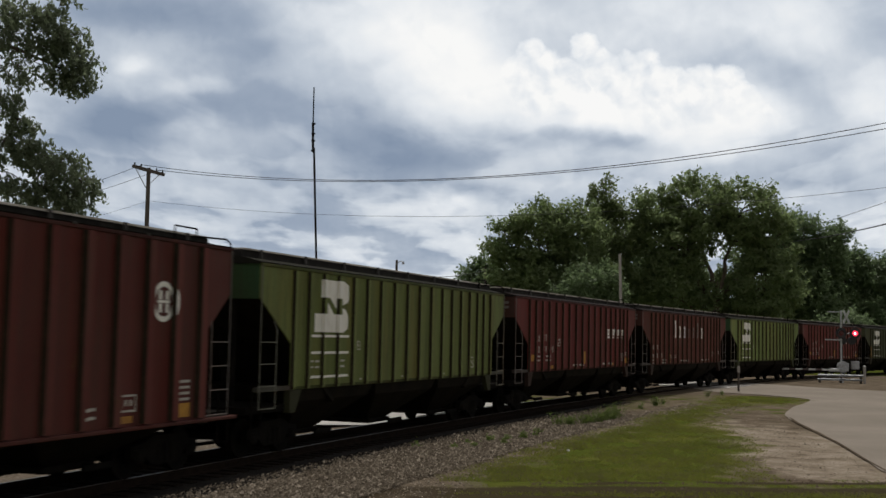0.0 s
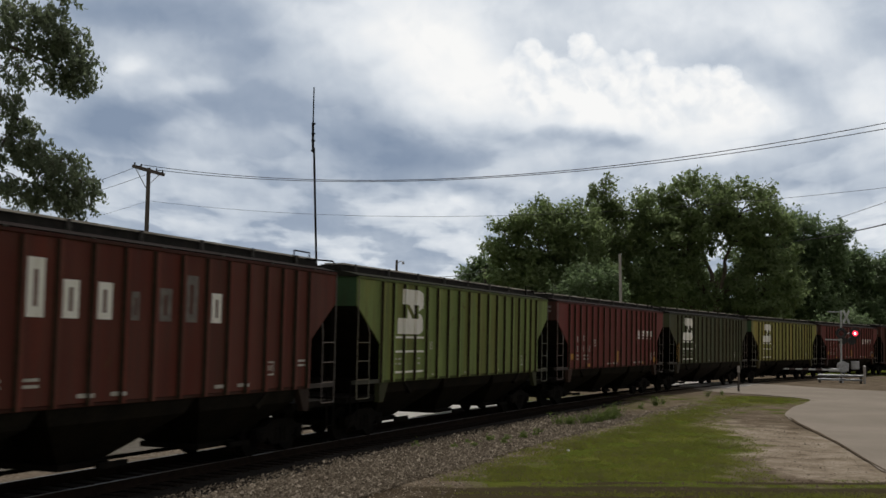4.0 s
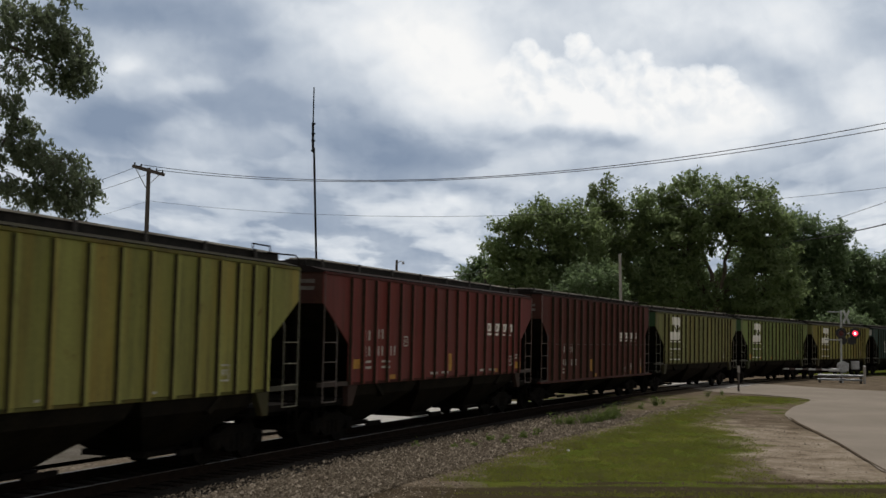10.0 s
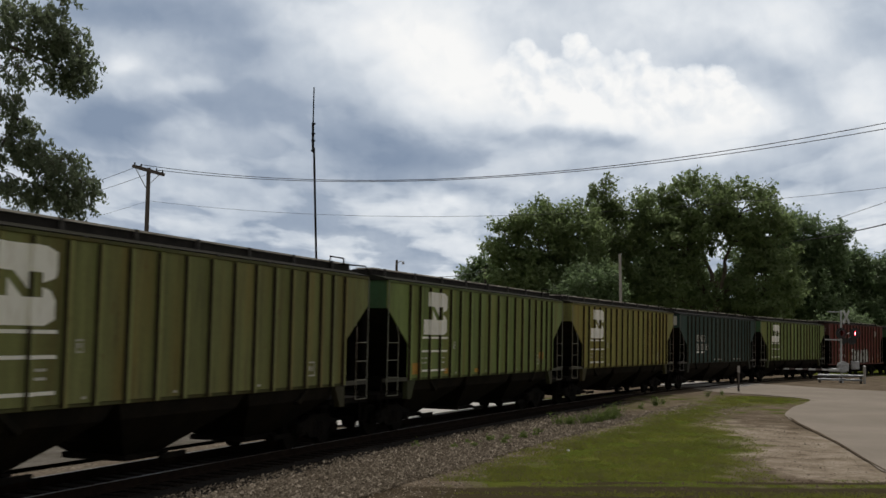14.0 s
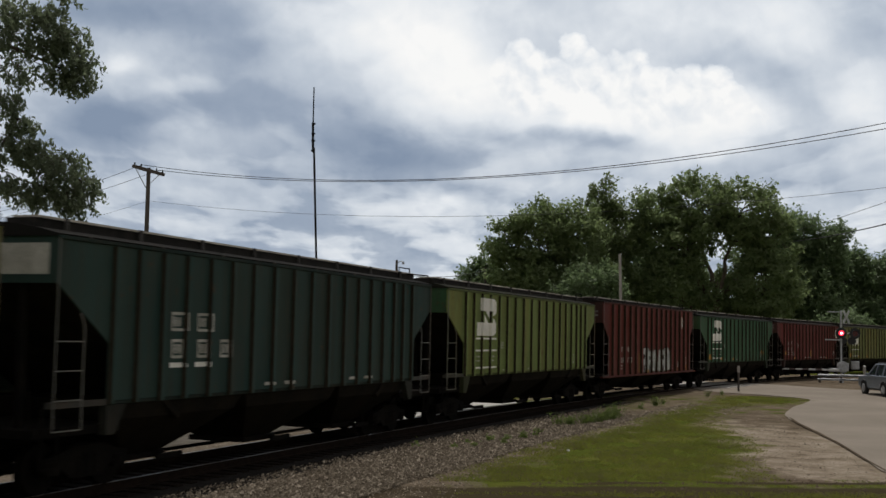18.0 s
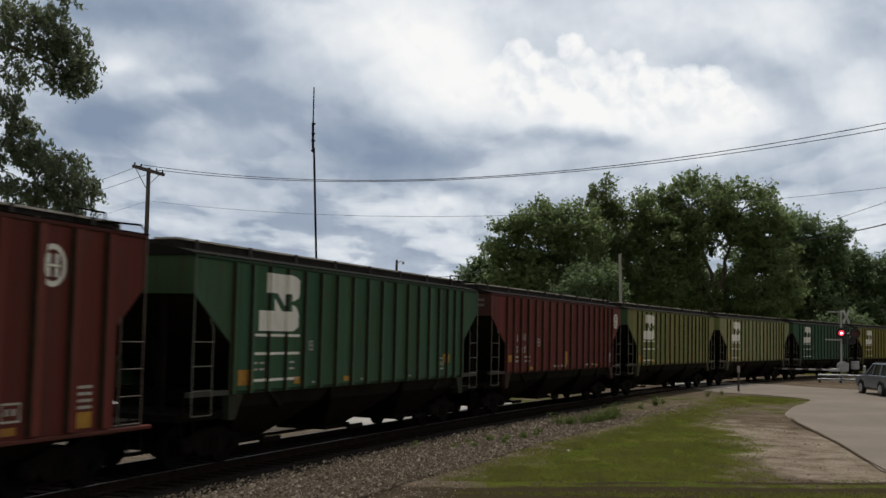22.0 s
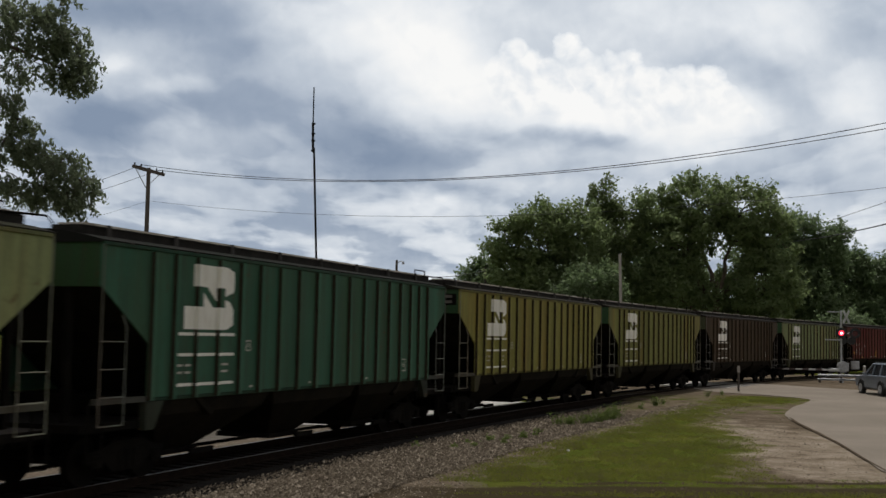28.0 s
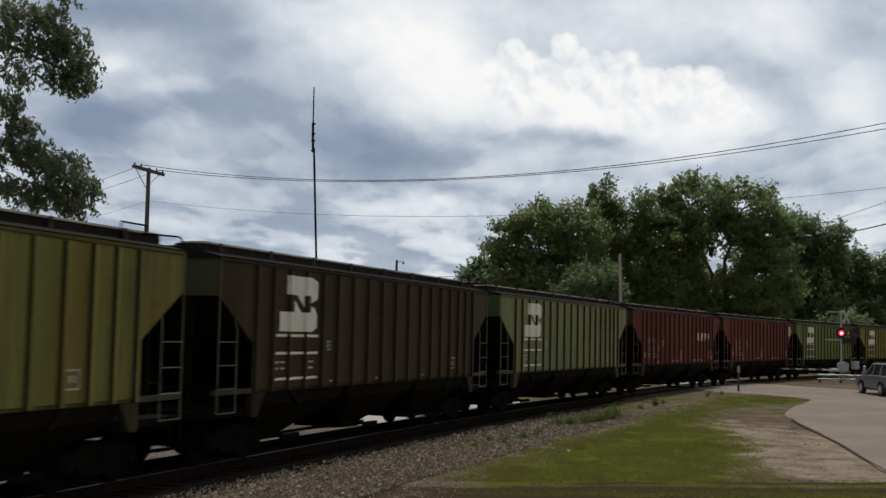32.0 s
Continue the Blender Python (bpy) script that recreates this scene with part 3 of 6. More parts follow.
def body_materials():
    """Kin of the car paint: ladders lighter with wear, shade-dark hopper bays, dusty roof."""
    M["ladder"] = M["paint"]
    M["walk"] = two_tone("sooty_walkway_frame", (0.016, 0.015, 0.014), (0.032, 0.029, 0.026), 4, 0.85)
    M["board"] = two_tone("dusty_galvanised_grating", (0.62, 0.57, 0.5), (0.34, 0.3, 0.26), 1.2, 0.7)
    k = Mat("roof_paint", 0.85, 0, 0.03)
    info = k.n("ShaderNodeObjectInfo")
    v = k.coord()
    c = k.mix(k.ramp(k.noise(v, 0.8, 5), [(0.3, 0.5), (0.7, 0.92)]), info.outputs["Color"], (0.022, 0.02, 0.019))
    k.color(c).bump(k.noise(v, 9, 3), 0.3)
    M["roofpaint"] = k.m


body_materials()

OLIVE, FRESH, BRIGHT, PALE, YELL = (0.125, 0.152, 0.05), (0.152, 0.198, 0.064), (0.235, 0.235, 0.07), (0.24, 0.27, 0.13), (0.2, 0.19, 0.05)
TEAL, MURKY, SLATE = (0.035, 0.1, 0.065), (0.06, 0.07, 0.038), (0.022, 0.047, 0.042)
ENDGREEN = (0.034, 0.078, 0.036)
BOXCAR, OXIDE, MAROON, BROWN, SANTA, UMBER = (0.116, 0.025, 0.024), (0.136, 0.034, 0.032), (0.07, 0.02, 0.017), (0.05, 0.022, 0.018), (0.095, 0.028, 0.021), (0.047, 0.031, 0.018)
# kind, colour, end panel, marks, words for the label; in order along the train
TRAIN = [
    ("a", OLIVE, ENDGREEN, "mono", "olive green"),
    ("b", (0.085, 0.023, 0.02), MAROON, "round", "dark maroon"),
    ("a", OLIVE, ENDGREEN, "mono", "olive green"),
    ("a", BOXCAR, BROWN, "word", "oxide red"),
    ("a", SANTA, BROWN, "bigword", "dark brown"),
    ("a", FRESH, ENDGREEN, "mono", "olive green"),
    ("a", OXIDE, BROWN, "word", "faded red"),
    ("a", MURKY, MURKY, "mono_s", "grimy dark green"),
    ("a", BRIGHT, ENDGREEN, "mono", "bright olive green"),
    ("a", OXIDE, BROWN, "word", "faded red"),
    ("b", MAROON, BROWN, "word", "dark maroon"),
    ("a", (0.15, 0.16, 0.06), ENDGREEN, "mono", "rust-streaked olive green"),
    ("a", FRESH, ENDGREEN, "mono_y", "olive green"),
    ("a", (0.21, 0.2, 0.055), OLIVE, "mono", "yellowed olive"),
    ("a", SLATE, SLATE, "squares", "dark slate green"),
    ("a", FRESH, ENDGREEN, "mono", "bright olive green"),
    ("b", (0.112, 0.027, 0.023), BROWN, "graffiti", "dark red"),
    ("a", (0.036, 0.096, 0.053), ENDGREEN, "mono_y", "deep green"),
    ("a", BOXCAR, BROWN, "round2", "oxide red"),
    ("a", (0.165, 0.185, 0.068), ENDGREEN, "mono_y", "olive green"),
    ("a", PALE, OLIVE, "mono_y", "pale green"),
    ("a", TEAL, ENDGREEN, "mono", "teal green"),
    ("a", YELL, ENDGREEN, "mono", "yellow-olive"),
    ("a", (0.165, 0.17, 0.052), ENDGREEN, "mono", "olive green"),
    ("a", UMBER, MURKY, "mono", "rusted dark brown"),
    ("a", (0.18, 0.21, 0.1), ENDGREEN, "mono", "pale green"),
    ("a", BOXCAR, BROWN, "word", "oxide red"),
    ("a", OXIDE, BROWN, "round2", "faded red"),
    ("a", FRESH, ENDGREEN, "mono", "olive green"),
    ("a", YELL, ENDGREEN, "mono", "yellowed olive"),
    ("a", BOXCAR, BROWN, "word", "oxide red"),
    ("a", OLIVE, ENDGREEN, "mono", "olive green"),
]
PITCH = 18.1
MARK_MESH = {}


def glyphs(x0, z0, n, w=0.09, h=0.25, gap=0.15):
    """A group of painted figures, each a plain bar."""
    return [rect(x0 + i * (w + gap), z0, w, h) for i in range(n)]


def mark_mesh(key, kind):
    """White, yellow and small-print paint for one kind of car, shared between the cars that carry it."""
    if (key, kind) in MARK_MESH:
        return MARK_MESH[key, kind]
    k = spec_a() if kind == "a" else spec_b()
    low = k["sill"]
    white, yellow = [], []
    if key in ("mono", "mono_y", "mono_s"):
        white += marks_monogram(0.0) + [("small_print", marks_rows(-6.0, 2.08, 2, 0.045, 0.09, (0.16, 0.2)) + marks_rows(-4.5, 2.08, 2, 0.045, 0.09, (0.3,))),
                  ("data_panel", panel_outline(4.92, 1.76, 0.4, 0.34)), ("data_panel", panel_outline(-3.5, 2.36, 0.2, 0.22, 0.025))]
        white += [("sill_mark", [rect(x, low + 0.06, 0.12, 0.045)]) for x in (-3.3, -0.6, 2.6)]
        if key == "mono_s":
            yellow.append(rect(-6.97, low + 0.02, 0.15, 1.0))
        if key == "mono_y":
            yellow += [rect(-6.62, low + 0.1, 0.42, 0.32), rect(-4.2, low + 0.07, 0.3, 0.16), rect(-1.6, low + 0.06, 0.3, 0.12), rect(5.3, low + 0.4, 0.34, 0.26)]
    elif kind == "a":
        row = [(-6.03, 2.6), (-5.22, 2.64), (-6.03, 2.19), (-5.22, 2.2), (-4.42, 2.2)]
        if key == "word":
            white += marks_wordmark(3.37, 2.93, 0.8)
            white.append(("data_panel", panel_outline(5.69, 1.77, 0.44, 0.33)))
        elif key == "bigword":
            white += marks_big_word(2.91)
            row = [(-6.78, 2.26), (-6.07, 2.26), (-6.78, 1.82), (-6.07, 1.82), (-5.3, 1.82)]
        elif key == "round2":
            white += [("round_emblem", round_emblem(7.58, 3.58, 0.34)), ("data_panel", panel_outline(6.28, 1.73, 0.46, 0.35))]
            row = row[:4]
        if key == "squares":
            for x, z, w in ((-5.1, 2.74, 0.46), (-4.22, 2.74, 0.46), (-5.08, 2.24, 0.38), (-4.2, 2.24, 0.36), (-3.36, 2.24, 0.34)):
                white.append(("mark_square", [rect(x, z, w, 0.35), rect(x + 0.05, z + 0.05, w - 0.1, 0.25)]))
                white += [("figure_bar", [q]) for q in glyphs(x + 0.1, z + 0.09, 2, 0.07, 0.17, 0.05)]
            white += [("white_bar", [rect(x, 2.07, 0.46, 0.09)]) for x in (-5.12, -4.26)]
        else:
            white += [("figure_bar", [q]) for x, z in row for q in glyphs(x, z, 2)]
            if key == "bigword":
                yellow += [rect(x, low + 0.03, 0.05, 0.46) for x in (-3.84, -0.26, 3.27)]
                white += [("small_print", marks_rows(x, 1.93, 2, 0.05, 0.05, (0.36,))) for x in (-3.68, -2.82)]
                white.append(("data_panel", panel_outline(4.88, 1.83, 0.38, 0.3)))
            else:
                yellow += [rect(-6.78, low + 0.33, 0.5, 0.24), rect(-0.22, low + 0.15, 0.42, 0.52), rect(-4.54, low + 0.02, 0.5, 0.12), rect(4.12, low + 0.02, 0.46, 0.12)] + ([rect(6.4, low + 0.1, 0.44, 0.24)] if key == "word" else [])
                white.append(("data_panel", panel_outline(-3.5, 2.44, 0.28, 0.28)))
        if key != "squares":
            white.append(("small_print", marks_rows(row[0][0], 2.02 if key != "bigword" else 1.7, 2, 0.06, 0.09, (0.42,)) + marks_rows(-4.95, 2.02 if key != "bigword" else 1.7, 2, 0.06, 0.09, (0.36,)) + marks_rows(6.42, 2.1, 2, 0.05, 0.05, (0.36,))))
        white += [("sill_mark", [rect(x, low + 0.08, 0.34, 0.07)]) for x in (-1.5, -0.6, 2.8, 3.7)]
    else:
        if key == "word":
            white += marks_wordmark(2.68, 2.8, 0.909)
            yellow.append(rect(-2.0, low + 0.3, 0.5, 0.5))
            white += [("weld_seam", [rect(x + 0.14, 2.5, 0.63, 0.022)]) for x in k["ribs"][:-1]]
        else:
            white.append(("round_emblem", round_emblem(5.62, 3.27, 0.37) if key == "round" else round_emblem(5.46, 3.73, 0.34)))
        white += [("figure_bar", [q]) for x, z, n in ((-5.55, 2.18, 2), (-4.55, 2.18, 2), (-5.62, 1.66, 3), (-4.6, 1.66, 3)) for q in glyphs(x, z, n)]
        white += [("data_panel", panel_outline(4.4, 1.33, 0.46, 0.3)), ("small_print", marks_rows(6.2, 1.78, 4, 0.05, 0.06, (0.42,)) + marks_rows(3.3, 1.4, 2, 0.05, 0.09, (0.4,)) + marks_rows(-5.55, 1.5, 2, 0.06, 0.08, (0.35,)))]
        yellow += [rect(4.3, low + 0.06, 0.46, 0.12), rect(6.14, low + 0.06, 0.5, 0.26), rect(-1.4, low + 0.06, 0.4, 0.14)]
    made = []
    for name, polys in white + [("safety_stripe", [q]) for q in yellow]:
        v, f = lettering(polys, k, flanks=name.startswith("monogram"))
        made.append((name, raw(name, v, f, {"safety_stripe": M["yellow"], "faded_shape": M["faint"], "weld_seam": M["faint"], "monogram_head": M["white"], "monogram_foot": M["white"], "white_bar": M["white"], "round_emblem": M["white"], "mark_shape": M["white"], "mark_stripe": M["white"]}.get(name, M["chalk"]))))
    MARK_MESH[key, kind] = made
    return made


def end_marks(car, k, block):
    """Two faint lines of figures on the leading end panel."""
    x = -k["half"] - 0.006
    rows = [(-1.35, 3.78, 0.8, 0.09), (-1.35, 3.95, 0.6, 0.09)] if not block else [(-1.45, 3.6, 1.2, 0.5)]
    for y, z, w, h in rows:
        v = [(x, y, z), (x, y, z + h), (x, y + w, z + h), (x, y + w, z)]
        part("end_mark", raw("end_mark", v, [(0, 1, 2, 3)], M["chalk"] if block else M["faint"]), None, car)


def graffiti(car, k):
    """Six block letters sprayed in dull white with a dark outline and a brown cloud beside them."""
    verts, faces = lettering([[(-2.95, 1.2), (-2.1, 1.14), (-2.3, 2.0), (-2.8, 2.3)]], k)
    part("spray_cloud", raw("spray_cloud", verts, faces, M["sprayrust"]), None, car, "rusty brown spray cloud")
    x = -2.05
    for i, (w, h, lean) in enumerate(((0.95, 1.2, 0.05), (0.8, 1.02, 0.02), (0.55, 1.1, 0.1), (0.45, 0.95, 0.12), (1.0, 1.12, -0.05), (1.2, 1.2, -0.1))):
        z = 1.16 + 0.03 * (i % 2)
        fat = [(x, z), (x + w, z + 0.03), (x + w + lean, z + h * 0.8), (x + w * 0.75 + lean, z + h), (x + w * 0.2 + lean, z + h * 0.97), (x + lean - 0.04, z + h * 0.7)]
        holes = [rect(x + w * 0.36, z + h * 0.55, w * 0.28, h * 0.2), rect(x + w * 0.42, z, w * 0.2, h * 0.28)]
        v, f = lettering([fat] + holes, k)
        part("sprayed_letter", raw("sprayed_letter", v, f, M["spraywhite"]), None, car, "dull white sprayed block shape")
        mid_x, mid_z = x + w / 2, z + h / 2
        grow = [(mid_x + (px - mid_x) * 1.12, mid_z + (pz - mid_z) * 1.08) for px, pz in fat]
        v, f = lettering([grow], k)
        v = [(a, b + 0.002, c) for a, b, c in v]
        part("sprayed_outline", raw("sprayed_outline", v, f, M["spraydark"]), None, car, "dark sprayed outline")
        x += w + 0.06


M["spraywhite"] = two_tone("chalky_spray_paint", (0.62, 0.63, 0.6), (0.36, 0.37, 0.34), 2.2, 0.8)
M["spraydark"] = two_tone("dark_spray_paint", (0.035, 0.025, 0.025), (0.06, 0.04, 0.03), 2.5, 0.8)
M["sprayrust"] = two_tone("brown_spray_paint", (0.2, 0.1, 0.04), (0.12, 0.06, 0.03), 2, 0.8)

CARS = []


def lag(n):
    """Small differences of the coupled lengths along the train."""
    if n == 0:
        return -2.41
    if n <= 8:
        return -2.75
    return {9: -3.14, 10: -3.35, 11: -3.35, 12: -3.28, 13: -3.24, 14: -3.1, 15: -3.32, 16: -3.3, 17: -3.18}.get(n, -3.13 if n < 24 else -3.0)



def build_train():
    models = {kind: hopper_car(kind) for kind in "ab"}
    for n, (kind, colour, panel, marks, words) in enumerate(TRAIN):
        car = copy_thing(models[kind], Matrix())
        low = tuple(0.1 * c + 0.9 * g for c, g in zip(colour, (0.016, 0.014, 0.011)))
        tone = tuple(0.2 * c + 0.8 * g for c, g in zip(colour, (0.17, 0.166, 0.156)))
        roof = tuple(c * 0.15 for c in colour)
        for ob in car.children_recursive:
            name = ob.name.split(".")[0]
            c = colour
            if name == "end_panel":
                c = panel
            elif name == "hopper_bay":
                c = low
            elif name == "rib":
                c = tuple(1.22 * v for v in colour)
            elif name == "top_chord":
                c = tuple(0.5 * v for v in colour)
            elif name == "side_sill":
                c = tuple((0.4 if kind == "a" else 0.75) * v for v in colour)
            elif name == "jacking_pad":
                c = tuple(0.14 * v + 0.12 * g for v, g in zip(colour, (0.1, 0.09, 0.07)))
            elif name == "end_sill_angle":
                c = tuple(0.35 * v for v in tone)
            elif name == "ladder":
                c = tone
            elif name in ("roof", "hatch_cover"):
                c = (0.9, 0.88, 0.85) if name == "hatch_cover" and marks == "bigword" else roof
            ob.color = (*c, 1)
        k = spec_a() if kind == "a" else spec_b()
        what = {"mono": "a worn white monogram", "mono_y": "a white monogram and yellow stripes", "mono_s": "white monogram and yellow strip", "word": "a slanted white wordmark", "bigword": "a large faded white wordmark", "round": "a round white cross emblem", "round2": "a small round white emblem",
                "squares": "white boxed marks", "graffiti": "sprayed graffiti"}[marks]
        tagged(car, words + " covered hopper car with " + what)
        for name, me in mark_mesh(marks, kind):
            ob = part(name, me, None, car)
            if name == "small_print":
                tagged(ob, kind="stuff")
        if marks == "graffiti":
            graffiti(car, k)
        if words == "yellow-olive":
            bm = blank()
            box(bm, -k["half"] - 0.003, -k["half"], -1.5, -0.1, 3.72, 4.08)
            part("end_plate", bm, M["dark"], car, "black painted panel behind the end figures")
        if not marks.startswith("mono") or words == "yellow-olive":
            end_marks(car, k, marks == "squares")
        CARS.append((car, (n - 1) * PITCH + lag(n - 1)))
    for model in models.values():
        for ob in [*model.children_recursive, model]:
            bpy.data.objects.remove(ob)


def travelled(t):
    """How far the train has come along the line at t seconds."""
    u = t - 16.0
    return 12.50049 * t + 0.010523 * u * u / 2 - 0.0003505 * u ** 3 / 6


def car_pose(s):
    a, b = on_line(s - 6.7), on_line(s + 6.7)
    d = b - a
    mid = (a + b) / 2
    return Matrix.Translation((mid.x, mid.y, ZR)) @ Matrix.Rotation(math.atan2(d.y, d.x), 4, "Z")


build_train()


# ---- ground, road, track ----
def clamp(v, a=0.0, b=1.0):
    return min(max(v, a), b)


def sheet(name, xs, ys, height, material, label, category):
    verts = [(x, y, height(x, y)) for y in ys for x in xs]
    n = len(xs)
    faces = [(j * n + i, j * n + i + 1, (j + 1) * n + i + 1, (j + 1) * n + i) for j in range(len(ys) - 1) for i in range(n - 1)]
    ob = new(name, raw(name, verts, faces, material))
    for p in ob.data.polygons:
        p.use_smooth = True
    return tagged(ob, label, category, "", "structure")


def ground_height(x, y):
    return rise(x, y) + 0.05 * noise.noise((x * 0.15, y * 0.15, 0)) * (1 if abs(x) + abs(y) < 200 else 0)


def spread(lo, hi, near_lo, near_hi, fine):
    out = [lo, lo * 0.5, lo * 0.2, near_lo * 2.2 if near_lo < 0 else near_lo - 40]
    v = near_lo
    while v <= near_hi:
        out.append(v)
        v += fine
    out += [near_hi * 1.5 + 10, hi * 0.2, hi * 0.5, hi]
    return sorted(set(out))


LAWN = [(0, 18), (0.06, 22.8), (0.67, 25.2), (1.41, 28.0), (3.36, 34.1), (5.27, 38.4), (6.8, 42.1), (9.34, 47.9), (11.8, 52.5), (14.1, 57.4), (15.4, 61.6), (17.0, 61.6), (18.3, 60.4), (18.4, 58.0), (16.4, 55.9), (14.2, 54.4),
        (12.2, 51.5), (10.9, 47.5), (9.9, 43.5), (9.9, 40.0), (9.3, 36.0), (8.0, 31.5), (7.2, 28.0), (7.0, 26.5), (30, 26.0), (30, 18)]


def signed(x, y, poly):
    """Distance to an outline in the plan, positive inside."""
    best, inside = 1e9, False
    for (ax, ay), (bx, by) in zip(poly, poly[1:] + poly[:1]):
        dx, dy = bx - ax, by - ay
        t = clamp(((x - ax) * dx + (y - ay) * dy) / (dx * dx + dy * dy))
        best = min(best, math.hypot(x - ax - t * dx, y - ay - t * dy))
        if (ay > y) != (by > y) and x < dx * (y - ay) / dy + ax:
            inside = not inside
    return best if inside else -best


def ground_cover(x, y):
    """Share of grass, of sand in the bare ground, and of dark soil."""
    if not (-8 < x < 60 and 17 < y < 105):
        return (1.0, 0.0, 0.0, 1.0)
    grass = clamp(0.5 + signed(x, y, LAWN) / (3.0 if y < 45 else 3.6))
    if x > 20 and y < 60:
        grass = 0.8
    if 47 < y < 62 and x < 17:
        grass = max(grass, 0.42 * clamp((y - 47) / 4))
    if y > 62:
        grass = clamp((x - 33) / 6) * clamp((100 - y) / 10)
    sand = clamp(1.0 - math.hypot((x - 10.6) / 3.2, (y - 36.0) / 10.5) ** 3 * 0.6)
    sand = max(sand, 0.62 * clamp(1 - math.hypot((x - 6.1 - (y - 41) * 0.4) / 0.9, (y - 41) / 4.5)) * 1.6)
    soil = 0.0
    for y0, slope, w, k in ((24.95, 0.188, 0.25, 1.3), (24.0, 0.158, 0.35, 1.0)):
        soil = max(soil, k * clamp(1.3 - abs(y - y0 - slope * x - 0.3 * noise.noise((x * 0.8, 5.0, y0))) / w) * clamp((x - 1.5) / 2) * clamp(0.5 + 1.6 * noise.noise((x * 0.55, y * 1.2, 2.0)) + 0.5 * clamp((x - 7) / 1.5)))
    soil = max(soil, 0.72 * clamp((24.95 + 0.16 * x - y) / 0.8))
    return (grass, sand, soil, 1.0)


def build_ground():
    xs = sorted(set(spread(-4000, 4000, -40, 60, 2.0) + [-6 + 0.4 * i for i in range(66)]))
    ys = sorted(set(spread(-1500, 5000, -10, 130, 2.0) + [20 + 0.4 * i for i in range(110)] + [22.03 + 0.15 * i for i in range(48)]))
    ob = sheet("ground", xs, ys, ground_height, M["lawn"], "patchy green lawn with bare spots and dry grass", "ground")
    att = ob.data.attributes.new("cover", "FLOAT_COLOR", "POINT")
    att.data.foreach_set("color", [c for v in ob.data.vertices for c in ground_cover(v.co.x, v.co.y)])
    # strip beside the line, from the near dirt edge over the ballast to the far side
    verts, faces = [], []
    prof = [(4.7, -0.1, 0), (4.2, 0.01, 1), (3.7, 0.05, 1), (3.0, 0.1, 1), (2.1, 0.22, 1), (1.6, 0.24, 1), (0.0, 0.22, 1), (-1.6, 0.24, 1), (-2.6, 0.12, 1), (-3.8, 0.03, 1), (-5.0, -0.06, 0)]
    ss = [-150 + 3 * i for i in range(39)] + [-33 + 0.5 * i for i in range(330)] + [132 + 4 * i for i in range(80)]
    for s in ss:
        for off, dz, _ in prof:
            wob = 0.5 * noise.noise((s * 0.3, off, 3.0)) if off > 4.1 else 0.0
            p = on_line(s, off + wob)
            p.z = (ground_height(p.x, p.y) * (1 - clamp((5.5 - abs(off)) / 3)) + 0.13 * clamp((5.5 - abs(off)) / 3)) + dz
            if abs(off) <= 2.2:
                p.z = ZR - 0.18 - 0.03 + (0.0 if abs(off) < 1.7 else -0.06)
            verts.append(tuple(p))
    n = len(prof)
    faces = [(j * n + i, (j + 1) * n + i, (j + 1) * n + i + 1, j * n + i + 1) for j in range(len(ss) - 1) for i in range(n - 1)]
    bed = new("ballast_bed", raw("ballast_bed", verts, faces, M["ballast"]))
    bed.data.materials.append(M["shade_ballast"])
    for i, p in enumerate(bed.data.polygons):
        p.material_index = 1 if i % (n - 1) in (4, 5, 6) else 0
    tagged(bed, "grey-brown crushed stone ballast bed under the track", "ballast", "", "structure")


def rail(off):
    verts, faces = [], []
    web = [(-0.075, 0.0), (0.075, 0.0), (0.07, 0.02), (0.012, 0.04), (0.012, 0.13), (0.037, 0.14), (0.037, 0.172), (-0.037, 0.172), (-0.037, 0.14), (-0.012, 0.13), (-0.012, 0.04), (-0.07, 0.02)]
    ss = [-160 + 2 * i for i in range(70)] + [-20 + 1.0 * i for i in range(140)] + [120 + 4 * i for i in range(80)]
    for s in ss:
        for o, z in web:
            verts.append(tuple(on_line(s, off + o, ZR - 0.175 + z)))
    n = len(web)
    faces = [(j * n + i, (j + 1) * n + i, (j + 1) * n + (i + 1) % n, j * n + (i + 1) % n) for j in range(len(ss) - 1) for i in range(n)]
    ob = new("rail", raw("rail", verts, faces, M["railweb"]))
    tagged(ob, "rusty steel rail with a polished head", "rail", "rails of the track", "structure")
    verts, faces = [], []
    for s in ss:
        for o, z in ((-0.033, 0.0), (0.033, 0.0), (0.033, 0.004), (-0.033, 0.004)):
            verts.append(tuple(on_line(s, off + o, ZR - 0.003 + z)))
    faces = [(j * 4 + i, (j + 1) * 4 + i, (j + 1) * 4 + (i + 1) % 4, j * 4 + (i + 1) % 4) for j in range(len(ss) - 1) for i in range(4)]
    top = new("rail_head", raw("rail_head", verts, faces, M["railtop"]))
    top.parent = ob
    tagged(top, "shiny worn running surface")


